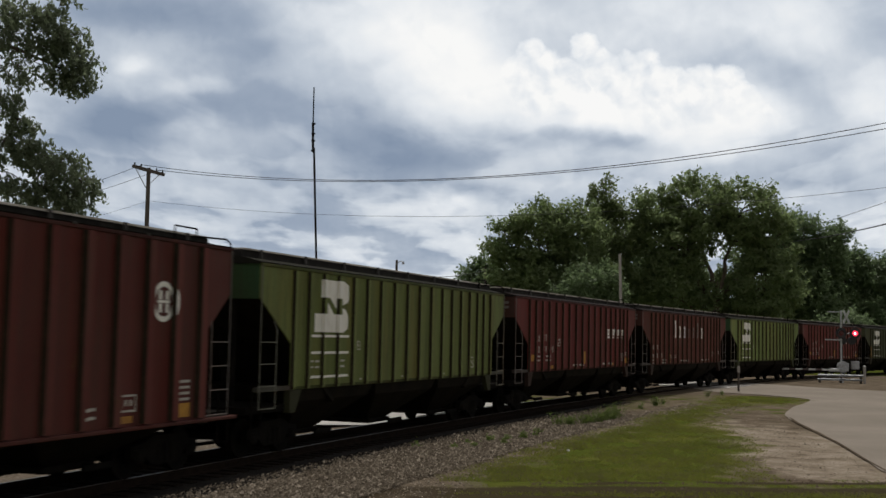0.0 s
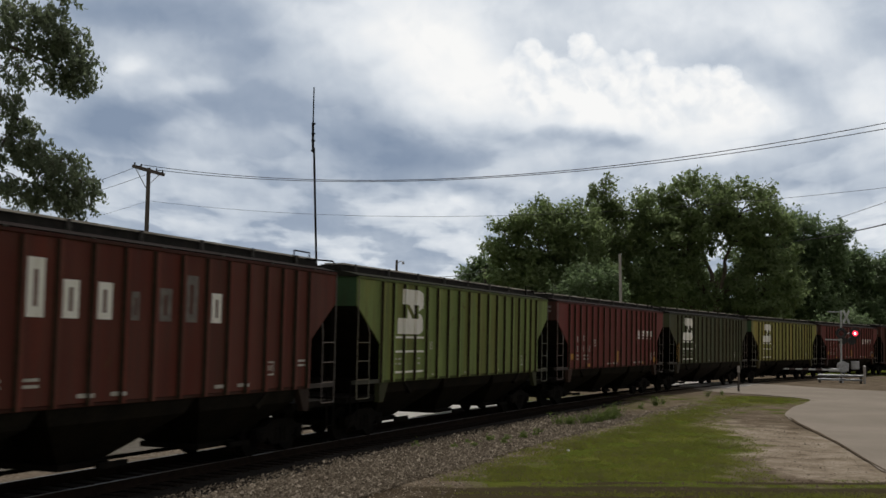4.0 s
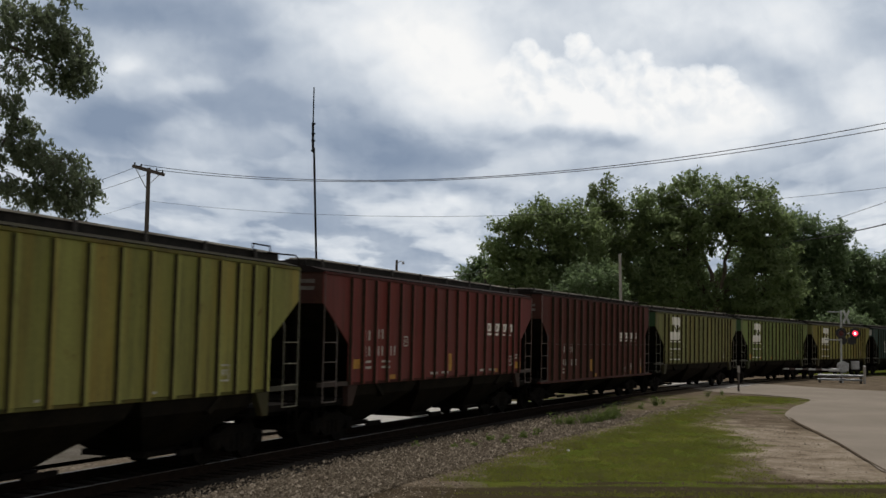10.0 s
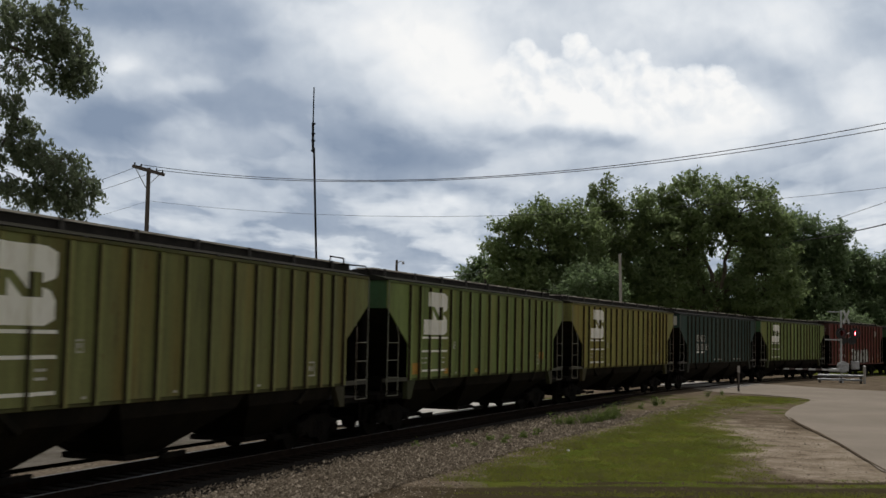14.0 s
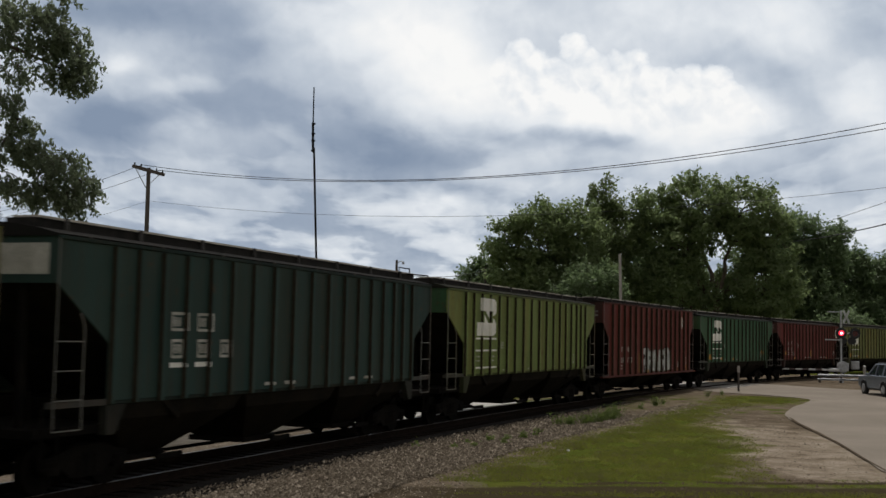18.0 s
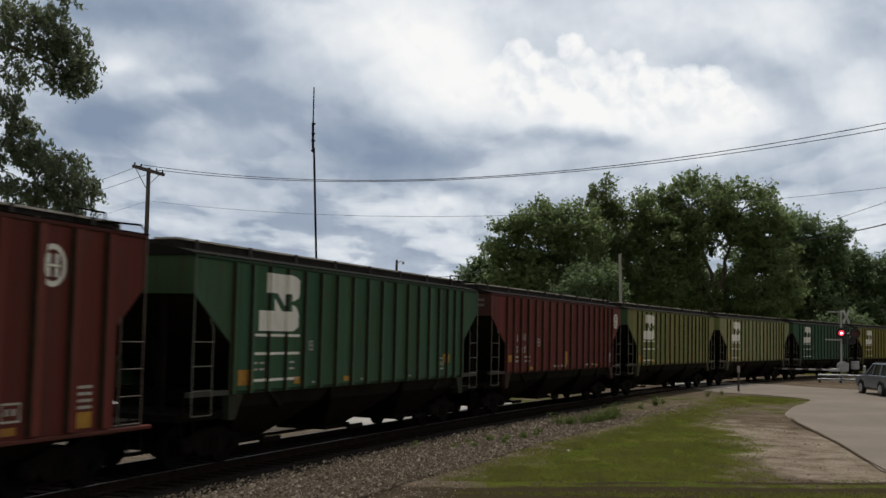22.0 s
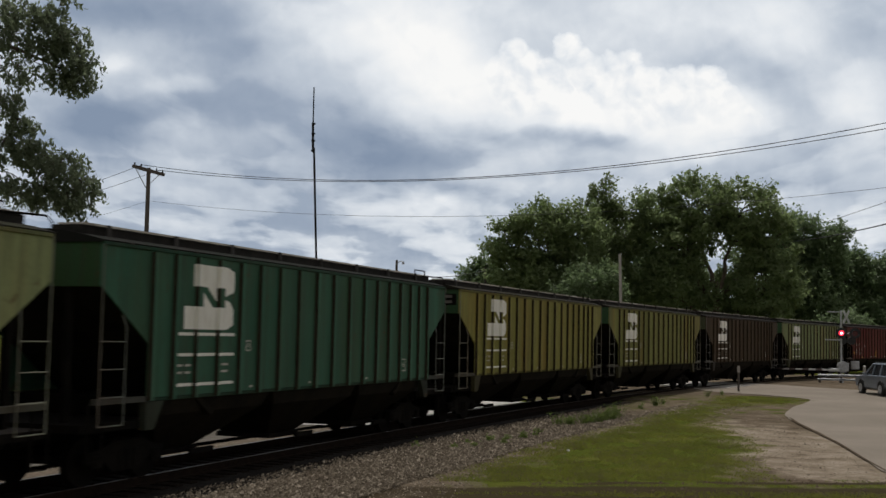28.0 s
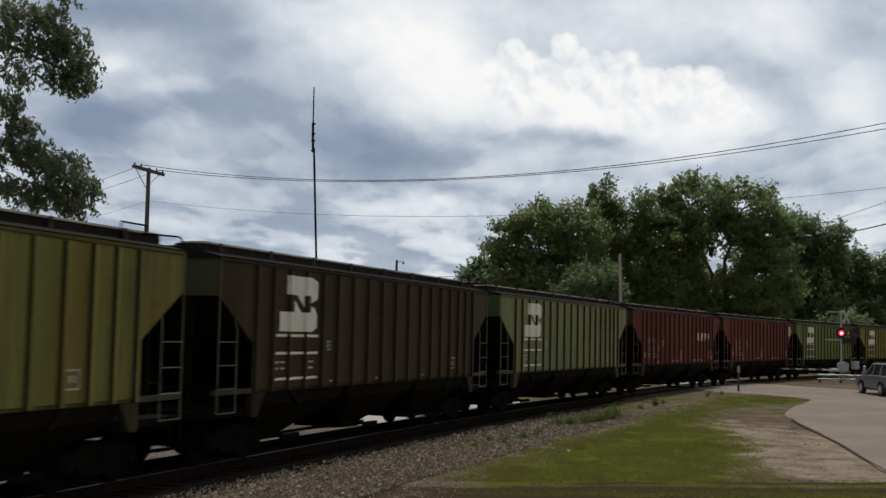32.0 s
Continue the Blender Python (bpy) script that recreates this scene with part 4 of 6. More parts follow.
def flat_patch(name, outline, height, material, label, category, lift, thick=0.0):
    """A paved or bare patch laid on the ground: outline in the plan, filled and draped."""
    bm = blank()
    vs = [bm.verts.new((x, y, 0)) for x, y in outline]
    edges = [bm.edges.new((a, b)) for a, b in zip(vs, vs[1:] + vs[:1])]
    bmesh.ops.triangle_fill(bm, edges=edges, use_beauty=True)
    for _ in range(3):
        long = [e for e in bm.edges if e.calc_length() > 2.5]
        if long:
            bmesh.ops.subdivide_edges(bm, edges=long, cuts=2)
            bmesh.ops.triangulate(bm, faces=bm.faces)
    bmesh.ops.recalc_face_normals(bm, faces=bm.faces)
    for f in bm.faces:
        if f.normal.z < 0:
            f.normal_flip()
    for v in bm.verts:
        v.co.z = height(v.co.x, v.co.y) + lift
    me = mesh_of(name, bm, material)
    for p in me.polygons:
        p.use_smooth = True
    return tagged(new(name, me), label, category, "", "structure")


def smooth_outline(pts, rough=0.0, seed=0, steps=5):
    """A closed outline rounded through its corner points, with a ragged edge."""
    out, n = [], len(pts)
    for i in range(n):
        p0, p1, p2, p3 = (Vector((*pts[(i + j - 1) % n], 0)) for j in range(4))
        for k in range(steps):
            t = k / steps
            q = 0.5 * ((2 * p1) + (p2 - p0) * t + (2 * p0 - 5 * p1 + 4 * p2 - p3) * t * t + (3 * p1 - p0 - 3 * p2 + p3) * t ** 3)
            w = noise.noise((q.x * 0.7, q.y * 0.7, seed)) * rough
            out.append((q.x + w, q.y + w * 1.5))
    return out


def build_road():
    road = [(15.6, 71.5), (17.2, 76.5), (20.6, 77.5), (22.4, 76.8), (24.6, 72.6), (29.5, 70.0), (60.0, 66.0), (70, 40), (46, 18), (18, 20), (11.6, 26.0), (11.1, 28.8), (11.65, 31.9), (12.65, 37.1), (13.3, 41.0), (13.85, 45.0), (14.4, 48.5), (16.0, 53.0), (18.0, 57.0), (18.9, 60.0), (17.6, 62.6), (15.6, 64.5), (15.0, 68.0)]
    flat_patch("road", smooth_outline(road, 0.15, 1), ground_height, M["road"], "worn pale grey asphalt road bending to the crossing", "road", 0.03)
    # crossing panels and the road on the far side
    bm = blank()
    for off in (1.75, 0.0, -1.75):
        h = heading(59)
        wd = 0.62 if off else 0.64
        m = Matrix.Translation(on_line(60.5, off, ZR - 0.02)) @ Matrix.Rotation(math.pi / 2 - h, 4, "Z")
        box(bm, -4.5, 4.5, -wd, wd, -0.1, 0.0, m)
    solid("crossing_panel", bm, M["concrete"], "concrete grade crossing panels between the rails", "crossing", "", "structure")
    a, b, c, d = on_line(54, -2.4), on_line(66, -2.4), on_line(72, -60), on_line(60, -60)
    flat_patch("far_road", [(p.x, p.y) for p in (a, b, c, d)], lambda x, y: ZR - 0.08, M["yard"], "pale road running on beyond the tracks", "road", 0.0)
    # bright gravel yard beyond the train
    pts = [on_line(s, -2.35) for s in (18.5, 24, 32, 45, 53.5)] + [on_line(53.5, -16), on_line(32, -16), on_line(15, -16)]
    flat_patch("pale_yard", smooth_outline([(p.x, p.y) for p in pts], 0.2, 3), lambda x, y: 0.2, M["yard"], "pale dusty limestone yard beyond the track", "ground", 0.12)
    pts = [on_line(s, -3.4) for s in (-60, -20, 0, 20)] + [on_line(18, -16), on_line(-10, -14), on_line(-60, -14)]
    flat_patch("gravel_yard", [(p.x, p.y) for p in pts], lambda x, y: 0.2, M["gravel"], "dusty brown gravel yard beyond the track", "ground", 0.1)
    crack = [(11.02, 28.3), (11.1, 28.8), (11.65, 31.9), (12.65, 37.1), (13.3, 41.0), (13.85, 45.0), (14.3, 47.6)]
    line = [(x - 0.05 - 0.05 * math.sin(y * 1.7), y) for x, y in crack] + [(x + 0.05, y) for x, y in crack[::-1]]
    flat_patch("road_edge_crack", line, ground_height, M["soil"], "dark ragged crack along the road edge", "crack", 0.04)


build_ground()
for side in (-0.755, 0.755):
    rail(side)
build_road()


# ---- sky ----
def build_sky():
    """The cloud deck: a far glowing backdrop that drifts slowly with the wind."""
    verts, faces = [], []
    na, ne = 48, 24
    for j in range(ne + 1):
        el = radians(-4 + 34 * j / ne)
        for i in range(na + 1):
            az = radians(-38 + 76 * i / na)
            verts.append((3500 * math.sin(az) * math.cos(el), 3500 * math.cos(az) * math.cos(el), 3500 * math.sin(el)))
    faces = [(j * (na + 1) + i, j * (na + 1) + i + 1, (j + 1) * (na + 1) + i + 1, (j + 1) * (na + 1) + i) for j in range(ne) for i in range(na)]
    k = Mat("cloud_deck")
    k.nt.nodes.remove(k.b)
    tc = k.n("ShaderNodeTexCoord")
    sep = k.n("ShaderNodeSeparateXYZ")
    k.nt.links.new(tc.outputs["Object"], sep.inputs[0])
    u = k.math("DIVIDE", sep.outputs[0], sep.outputs[1])
    w = k.math("DIVIDE", sep.outputs[2], sep.outputs[1])
    com = k.n("ShaderNodeCombineXYZ")
    k.nt.links.new(u, com.inputs[0])
    k.nt.links.new(w, com.inputs[1])
    uv, usock, wsock = com.outputs[0], u, w

    def shifted(vec, scale, detail, amount, rough=0.6):
        """The same plane, wrung by a noise of that size; no shift on the whole."""
        nz = k.n("ShaderNodeTexNoise", Vector=vec, Scale=scale, Detail=detail, Roughness=rough)
        mid = k.n("ShaderNodeVectorMath")
        mid.operation = "SUBTRACT"
        k.nt.links.new(nz.outputs[1], mid.inputs[0])
        mid.inputs[1].default_value = (0.5, 0.5, 0.5)
        x = k.n("ShaderNodeVectorMath")
        x.operation = "MULTIPLY_ADD"
        k.nt.links.new(mid.outputs[0], x.inputs[0])
        x.inputs[1].default_value = (amount, amount * 0.8, 0)
        k.nt.links.new(vec, x.inputs[2])
        return x.outputs[0]

    def moved(vec, du, dw, su=1.0, sw=1.0):
        mp = k.n("ShaderNodeMapping")
        k.nt.links.new(vec, mp.inputs[0])
        mp.inputs["Location"].default_value = (du, dw, 0)
        mp.inputs["Scale"].default_value = (su, sw, 1)
        return mp.outputs[0]
    wide = shifted(shifted(uv, 9.0, 3, 0.035, 0.5), 30.0, 4, 0.017, 0.5)
    sw = k.n("ShaderNodeSeparateXYZ")
    k.nt.links.new(wide, sw.inputs[0])
    total = None
    # banks: centre u, w, half width, half height, weight
    for cu, cw, ru, rw, a in DARK_BANKS + PALE_BANKS:
        du = k.math("DIVIDE", k.math("SUBTRACT", sw.outputs[0], cu), ru)
        dw = k.math("DIVIDE", k.math("SUBTRACT", sw.outputs[1], cw), rw)
        r2 = k.math("ADD", k.math("MULTIPLY", du, du), k.math("MULTIPLY", dw, dw))
        g = k.math("EXPONENT", k.math("MULTIPLY", k.math("POWER", r2, 1.35), -0.75))
        g = k.math("MULTIPLY", g, a)
        total = g if total is None else k.math("ADD", total, g)
    # the deck seen in perspective: puffs crowd together and flatten towards the horizon
    deck = k.n("ShaderNodeCombineXYZ")
    near = k.math("DIVIDE", 1.0, k.math("ADD", k.math("MAXIMUM", wsock, 0.0), 0.10))
    k.nt.links.new(k.math("MULTIPLY", usock, near), deck.inputs[0])
    k.nt.links.new(k.math("MULTIPLY", near, 0.5), deck.inputs[1])
    dk = shifted(deck.outputs[0], 2.2, 4, 0.3, 0.5)
    p0, p1 = k.noise(dk, 2.8, 4, 0.5), k.noise(moved(dk, 0.02, -0.08), 2.8, 4, 0.5)
    puff = k.ramp(p0, [(0.44, 0.0), (0.52, 0.7), (0.62, 1.0)])
    lit = k.math("MULTIPLY", k.math("SUBTRACT", p0, p1), 0.4)
    low = k.ramp(k.math("MULTIPLY", wsock, 4.0), [(0.3, 1.0), (0.6, 0.5), (0.9, 0.25)])
    puffs = k.math("MULTIPLY", k.math("ADD", k.math("MULTIPLY", k.math("SUBTRACT", puff, 0.5), 0.32), lit), low)
    streaks = k.noise(moved(wide, 0, 0, 0.8, 1.1), 14.0, 3, 0.45)
    d = k.math("ADD", k.math("ADD", total, 0.52), k.math("MULTIPLY", k.math("SUBTRACT", streaks, 0.5), 0.3))
    d = k.math("ADD", d, puffs)
    # heaped cumulus: domes that run into one another, lit from above, melting away below
    heap = shifted(shifted(uv, 30.0, 3, 0.014, 0.5), 95.0, 5, 0.011, 0.55)
    sh = k.n("ShaderNodeSeparateXYZ")
    k.nt.links.new(heap, sh.inputs[0])

    def outline(up):
        """Distance to the run-together domes, taken a little higher up for up > 0."""
        edge = None
        for cu, cw, r in HEADS:
            du, dw = k.math("SUBTRACT", sh.outputs[0], cu), k.math("SUBTRACT", sh.outputs[1], cw - up)
            dist = k.math("SQRT", k.math("ADD", k.math("MULTIPLY", du, du), k.math("MULTIPLY", dw, dw)))
            g = k.math("SUBTRACT", dist, r)
            if edge is None:
                edge = g
                continue
            x = k.n("ShaderNodeMath")
            x.operation = "SMOOTH_MIN"
            k.nt.links.new(edge, x.inputs[0])
            k.nt.links.new(g, x.inputs[1])
            x.inputs[2].default_value = 0.0025
            edge = x.outputs[0]
        return edge
    edge = outline(0.0)
    upward = k.math("SUBTRACT", outline(0.006), edge)
    mask = k.ramp(k.math("ADD", k.math("MULTIPLY", edge, -110.0), 0.35), [(0.05, 0.0), (0.5, 0.7), (0.95, 1.0)])
    foot = k.ramp(k.math("MULTIPLY", sw.outputs[1], 4.0), [(0.70, 0.0), (0.86, 1.0)])
    mask = k.math("MULTIPLY", k.math("MULTIPLY", mask, foot), 0.85)
    bill = shifted(uv, 26.0, 4, 0.03, 0.5)
    n0, n1 = k.noise(bill, 30.0, 4, 0.48), k.noise(moved(bill, 0.004, 0.008), 30.0, 4, 0.48)
    relief = k.math("MULTIPLY", k.math("SUBTRACT", n0, n1), 1.6)
    rim = k.ramp(k.math("ADD", k.math("MULTIPLY", edge, 28.0), 0.75), [(0.0, 0.0), (0.8, 1.0)])
    heaped = k.math("ADD", k.math("ADD", 0.82, k.math("MULTIPLY", rim, 0.1)), k.math("ADD", k.math("MULTIPLY", relief, 0.85), k.math("MULTIPLY", upward, 18.0)))
    x = k.n("ShaderNodeMix")
    for sock, val in ((x.inputs[0], mask), (x.inputs[2], k.math("ADD", d, k.math("MULTIPLY", relief, 0.16))), (x.inputs[3], heaped)):
        k.nt.links.new(val, sock)
    c = k.ramp(x.outputs[0], [(0.0, (0.215, 0.275, 0.375)), (0.25, (0.305, 0.365, 0.46)), (0.5, (0.49, 0.545, 0.62)), (0.75, (0.715, 0.75, 0.79)), (1.0, (0.885, 0.885, 0.878))])
    em = k.n("ShaderNodeEmission", Color=c, Strength=1.06)
    k.nt.links.new(em.outputs[0], k.nt.nodes["Material Output"].inputs[0])
    ob = new("cloud_backdrop", raw("cloud_backdrop", verts, faces, k.m))
    for p in ob.data.polygons:
        p.use_smooth = True
    return tagged(ob, "broken white and blue-grey cloud deck", "sky", "", "structure")


DARK_BANKS = [(-0.2634, 0.2844, 0.083, 0.02, -0.42), (-0.1877, 0.2557, 0.046, 0.024, -0.28), (-0.2763, 0.1744, 0.039, 0.022, -0.55), (-0.24, 0.1942, 0.044, 0.014, -0.16), (-0.1662, 0.2058, 0.044, 0.027, -0.28), (-0.0862, 0.18, 0.054, 0.02, -0.3),
              (-0.0535, 0.1557, 0.064, 0.019, -0.36), (0.0131, 0.1571, 0.029, 0.008, -0.12), (0.0918, 0.1783, 0.054, 0.009, -0.25), (0.1561, 0.1726, 0.044, 0.008, -0.22), (-0.001, 0.127, 0.059, 0.008, -0.14), (0.3068, 0.2184, 0.029, 0.024, -0.15),
              (0.3291, 0.2063, 0.02, 0.013, -0.06), (0.3338, 0.1416, 0.064, 0.011, -0.16), (0.3741, 0.2718, 0.029, 0.015, -0.1), (0.1168, 0.1509, 0.034, 0.012, -0.12), (-0.3238, 0.1874, 0.029, 0.029, -0.2), (-0.173, 0.116, 0.127, 0.034, -0.15)]
PALE_BANKS = [(-0.0292, 0.2793, 0.083, 0.042, 0.3), (-0.0034, 0.2344, 0.054, 0.034, 0.3), (0.0863, 0.2137, 0.083, 0.028, 0.4), (0.1855, 0.2033, 0.088, 0.029, 0.42), (0.2598, 0.1999, 0.044, 0.024, 0.22), (0.1749, 0.2888, 0.108, 0.029, 0.16),
              (0.3144, 0.2816, 0.044, 0.029, 0.22), (0.3786, 0.2074, 0.024, 0.029, 0.25), (0.3491, 0.247, 0.039, 0.024, 0.1), (-0.2738, 0.2347, 0.013, 0.01, 0.26), (-0.2135, 0.2148, 0.022, 0.007, 0.2), (-0.2095, 0.1723, 0.044, 0.013, 0.06),
              (-0.0646, 0.1084, 0.029, 0.009, 0.12), (0.0018, 0.1088, 0.029, 0.009, 0.16), (0.3583, 0.1025, 0.044, 0.029, 0.12), (0.1121, 0.1319, 0.034, 0.012, 0.16), (0.245, 0.1671, 0.044, 0.011, 0.12)]
HEADS = [(0.0733, 0.2486, 0.0137), (0.0884, 0.2404, 0.0127), (0.0637, 0.2333, 0.0147), (0.1229, 0.2563, 0.0127), (0.1345, 0.2454, 0.0108), (0.1083, 0.2318, 0.0147), (0.1406, 0.2299, 0.0186), (0.1594, 0.2419, 0.0108),
         (0.1752, 0.2443, 0.0108), (0.1556, 0.2152, 0.0244), (0.1853, 0.2233, 0.0176), (0.2027, 0.2237, 0.0127), (0.225, 0.2292, 0.0137), (0.2458, 0.2307, 0.0137), (0.2152, 0.2089, 0.0254), (0.1805, 0.2032, 0.0244),
         (0.2548, 0.2098, 0.0196), (0.1037, 0.2116, 0.022), (0.0763, 0.216, 0.0196), (0.2771, 0.1927, 0.0147)]
CLOUDS = build_sky()


# ---- trees ----
def leaf_mesh(name, centres, size, seed, material, droop=0.3, aspect=0.55, lift=None):
    """Many small pointed leaves, one four-sided face each; lift gives the way that each one's face is turned."""
    rng = np.random.default_rng(seed)
    n = len(centres)
    c = np.asarray(centres, float)
    a = rng.normal(size=(n, 3))
    a[:, 2] -= droop
    other = rng.normal(size=(n, 3))
    if lift is not None:
        b = np.cross(np.asarray(lift, float) + 0.55 * other, a)
    else:
        b = np.cross(a / np.linalg.norm(a, axis=1)[:, None], other)
    a /= np.linalg.norm(a, axis=1)[:, None]
    b /= np.linalg.norm(b, axis=1)[:, None] + 1e-9
    sz = size * rng.uniform(0.6, 1.3, n)[:, None]
    v = np.stack([c - a * sz * 0.5, c + b * sz * aspect * 0.5, c + a * sz * 0.5, c - b * sz * aspect * 0.5], 1).reshape(-1, 3)
    return raw(name, v.tolist(), np.arange(4 * n).reshape(-1, 4).tolist(), material)


def limb(bm, a, b, r0, r1, bend, rng, n=5, sides=7):
    pts = [Vector(a).lerp(Vector(b), i / n) + Vector(rng.normal(size=3)) * bend * math.sin(math.pi * i / n) for i in range(n + 1)]
    for i in range(n):
        rod(bm, pts[i], pts[i + 1], r0 + (r1 - r0) * i / n, sides, r0 + (r1 - r0) * (i + 1) / n, caps=False)
    return pts


def tree(x, y, z, heads, seed, material, clumps, leaf=0.33, label="tall broadleaf tree in full summer leaf", trunk=0.35, size=1.15, shoots=3):
    """A broadleaf tree: heads are the swellings of its crown (side, depth, height, half width, half height)."""
    rng = np.random.default_rng(seed)
    ob = thing("tree", pose(x, y, z), label, "tree", "trees behind the crossing")
    bm = blank()
    tall = max(h[2] for h in heads)
    limb(bm, (0, 0, -0.2), (0, 0, tall * 0.55), trunk, trunk * 0.6, 0.15, rng, 6, 9)
    total = sum(h[3] * h[4] for h in heads)
    pts, ups = [], []
    for cx, cy, cz, rx, rz in heads:
        fork = Vector((cx * 0.2, cy * 0.2, min(tall * 0.5, cz * 0.6)))
        main = limb(bm, fork, (cx, cy, cz), trunk * 0.5, trunk * 0.16, 0.3, rng, 5, 6)
        for _ in range(max(6, int(clumps * rx * rz / total))):
            d = rng.normal(size=3)
            d[1] = -abs(d[1]) if rng.uniform() < 0.65 else d[1]
            d /= np.linalg.norm(d)
            far = rng.uniform(0.25, 1.0) ** 0.45
            q = np.array((cx, cy, cz)) + d * far * np.array((rx, rx, rz))
            if q[2] < 1.0:
                continue
            r = size * rng.uniform(0.6, 1.25)
            if rng.uniform() < 0.4:
                limb(bm, main[3 + int(rng.integers(0, 3))], Vector(q), trunk * 0.13, 0.025, 0.25, rng, 3, 4)
            # a clump is a shallow cap of leaves, turned up and outwards
            k = int(60 * r * r)
            e = rng.normal(size=(k, 3))
            e /= np.linalg.norm(e, axis=1)[:, None]
            e *= rng.uniform(0.2, 1.0, (k, 1)) ** 0.5
            e[:, 2] = np.where(e[:, 2] < 0, e[:, 2] * 0.35, e[:, 2] * 0.7)
            pts.append(q + e * r)
            ups.append(np.tile(np.array((0, 0, 0.75)) + d * 0.5, (k, 1)) + e * 0.5)
            if far > 0.72:
                # shoots break the outline
                for _ in range(shoots):
                    out = d * 0.9 + np.array((0, 0, 0.75)) + rng.normal(size=3) * 0.45
                    out /= np.linalg.norm(out)
                    j = 9
                    line = np.linspace(0.35, 1.0, j)[:, None] * out * r * rng.uniform(1.0, 1.45)
                    pts.append(q + line + rng.normal(size=(j, 3)) * 0.11)
                    ups.append(np.tile((0, 0, 0.9), (j, 1)))
    part("trunk", bm, M["bark"], ob)
    part("crown", leaf_mesh("crown", np.concatenate(pts), leaf * 1.12, seed + 1, material, 0.2, 0.66, np.concatenate(ups)), None, ob)
    return ob


F = 2045.0


def abeam(px, d):
    return (px - 784) / F * d


def build_trees():
    maple, dark, pale = "tall spreading maple in full summer leaf", "dense dark green broadleaf tree", "pale thin-leaved broadleaf tree"
    # the spreading maple beside the crossing, limbs and sky showing in the middle of its crown
    tree(abeam(1268, 126), 126, 0.3, [(-6.6, 0, 16.3, 3.1, 3.3), (-4.6, 0, 13.6, 4.2, 3.8), (-1.8, 0.5, 17.4, 4.0, 3.8), (2.6, 0, 16.9, 4.0, 3.8), (6.0, 0.5, 14.0, 2.8, 4.0), (-5.6, 0, 8.6, 3.6, 3.8), (0.4, 3.5, 7.6, 4.2, 3.6), (5.2, 0, 8.6, 4.0, 4.4), (-2.4, 2.5, 12.0, 1.9, 2.4), (4.2, 2.0, 12.0, 2.0, 2.2)], 41, M["leaf"], 780, 0.33, maple, 0.5)
    tree(abeam(978, 120), 120, 0.3, [(-1.4, 0, 13.4, 2.9, 3.8), (2.8, 0.5, 13.2, 3.0, 3.8), (-5.2, 0, 14.2, 0.9, 0.7), (-5.6, 0, 12.0, 1.5, 1.3), (-4.4, 0, 9.4, 2.0, 2.4), (-1.0, 0, 6.8, 4.2, 4.2), (3.6, 0, 7.0, 3.6, 4.6)], 42, M["leaf"], 580, 0.33, maple, 0.4)
    tree(abeam(1078, 125), 125, 0.3, [(-0.6, 0, 17.6, 2.0, 2.2), (0.4, 0, 13.6, 2.8, 3.0), (-0.3, 0, 8.6, 3.4, 3.8)], 43, M["leaf_light"], 260, 0.3, pale, 0.28, 1.0, 5)
    tree(abeam(1412, 134), 134, 0.3, [(-0.2, 0, 15.0, 2.7, 3.0), (3.0, 0, 12.8, 2.4, 2.8), (4.8, -0.5, 15.6, 1.1, 0.9), (4.0, 0, 14.2, 1.2, 1.2), (0.2, 0, 8.6, 4.6, 5.0)], 44, M["leaf_dark"], 460, 0.33, dark)
    tree(abeam(1520, 140), 140, 0.3, [(-1.6, 0, 11.0, 3.0, 3.2), (2.4, 0, 10.2, 3.2, 3.2), (0, 0, 5.8, 5.0, 3.8)], 45, M["leaf_dark"], 400, 0.33, dark)
    tree(abeam(1600, 146), 146, 0.3, [(0, 0, 9.6, 4.4, 4.2), (4.5, 0, 10.6, 4.0, 4.6)], 46, M["leaf_dark"], 200, 0.34, dark)
    tree(abeam(862, 131), 131, 0.3, [(-0.4, 0, 8.8, 2.4, 2.8), (1.6, 0, 6.6, 2.4, 2.6)], 47, M["leaf_dark"], 130, 0.33, dark)
    tree(abeam(1040, 115), 115, 0.3, [(0.6, 0, 7.6, 3.0, 2.6), (-1.6, 0, 5.6, 2.6, 2.2)], 48, M["leaf_dark"], 160, 0.3, "low pale green broadleaf tree")
    tree(abeam(1488, 117), 117, 0.3, [(0, 0, 4.4, 2.7, 1.8), (-2.4, 0, 3.6, 2.0, 1.4)], 49, M["leaf_dark"], 110, 0.28, "low green bushy tree behind the signal", 0.2, 0.9)
    tree(abeam(806, 150), 150, 0.3, [(0, 0, 7.4, 1.7, 1.6), (-1.8, 0, 5.6, 2.0, 1.8)], 50, M["leaf_dark"], 70, 0.33, dark, 0.25)
    # darker trees closing the view behind them
    for i, (px, d, h, r) in enumerate(((920, 140, 10.0, 5.0), (1010, 142, 14.0, 5.4), (1095, 140, 15.5, 5.0), (1170, 144, 15.0, 5.4), (1350, 146, 16.0, 5.6), (1262, 150, 8.0, 5.0), (1450, 150, 12.4, 5.6), (1560, 156, 11.0, 6.0), (1680, 158, 12.0, 7.0))):
        tree(abeam(px, d), d, 0.3, [(0, 0, h * 0.68, r, h * 0.34), (r * 0.5, 0, h * 0.4, r * 0.9, h * 0.36)], 70 + i, M["leaf_dark"], 170, 0.38, dark, 0.3, 1.35, 2)


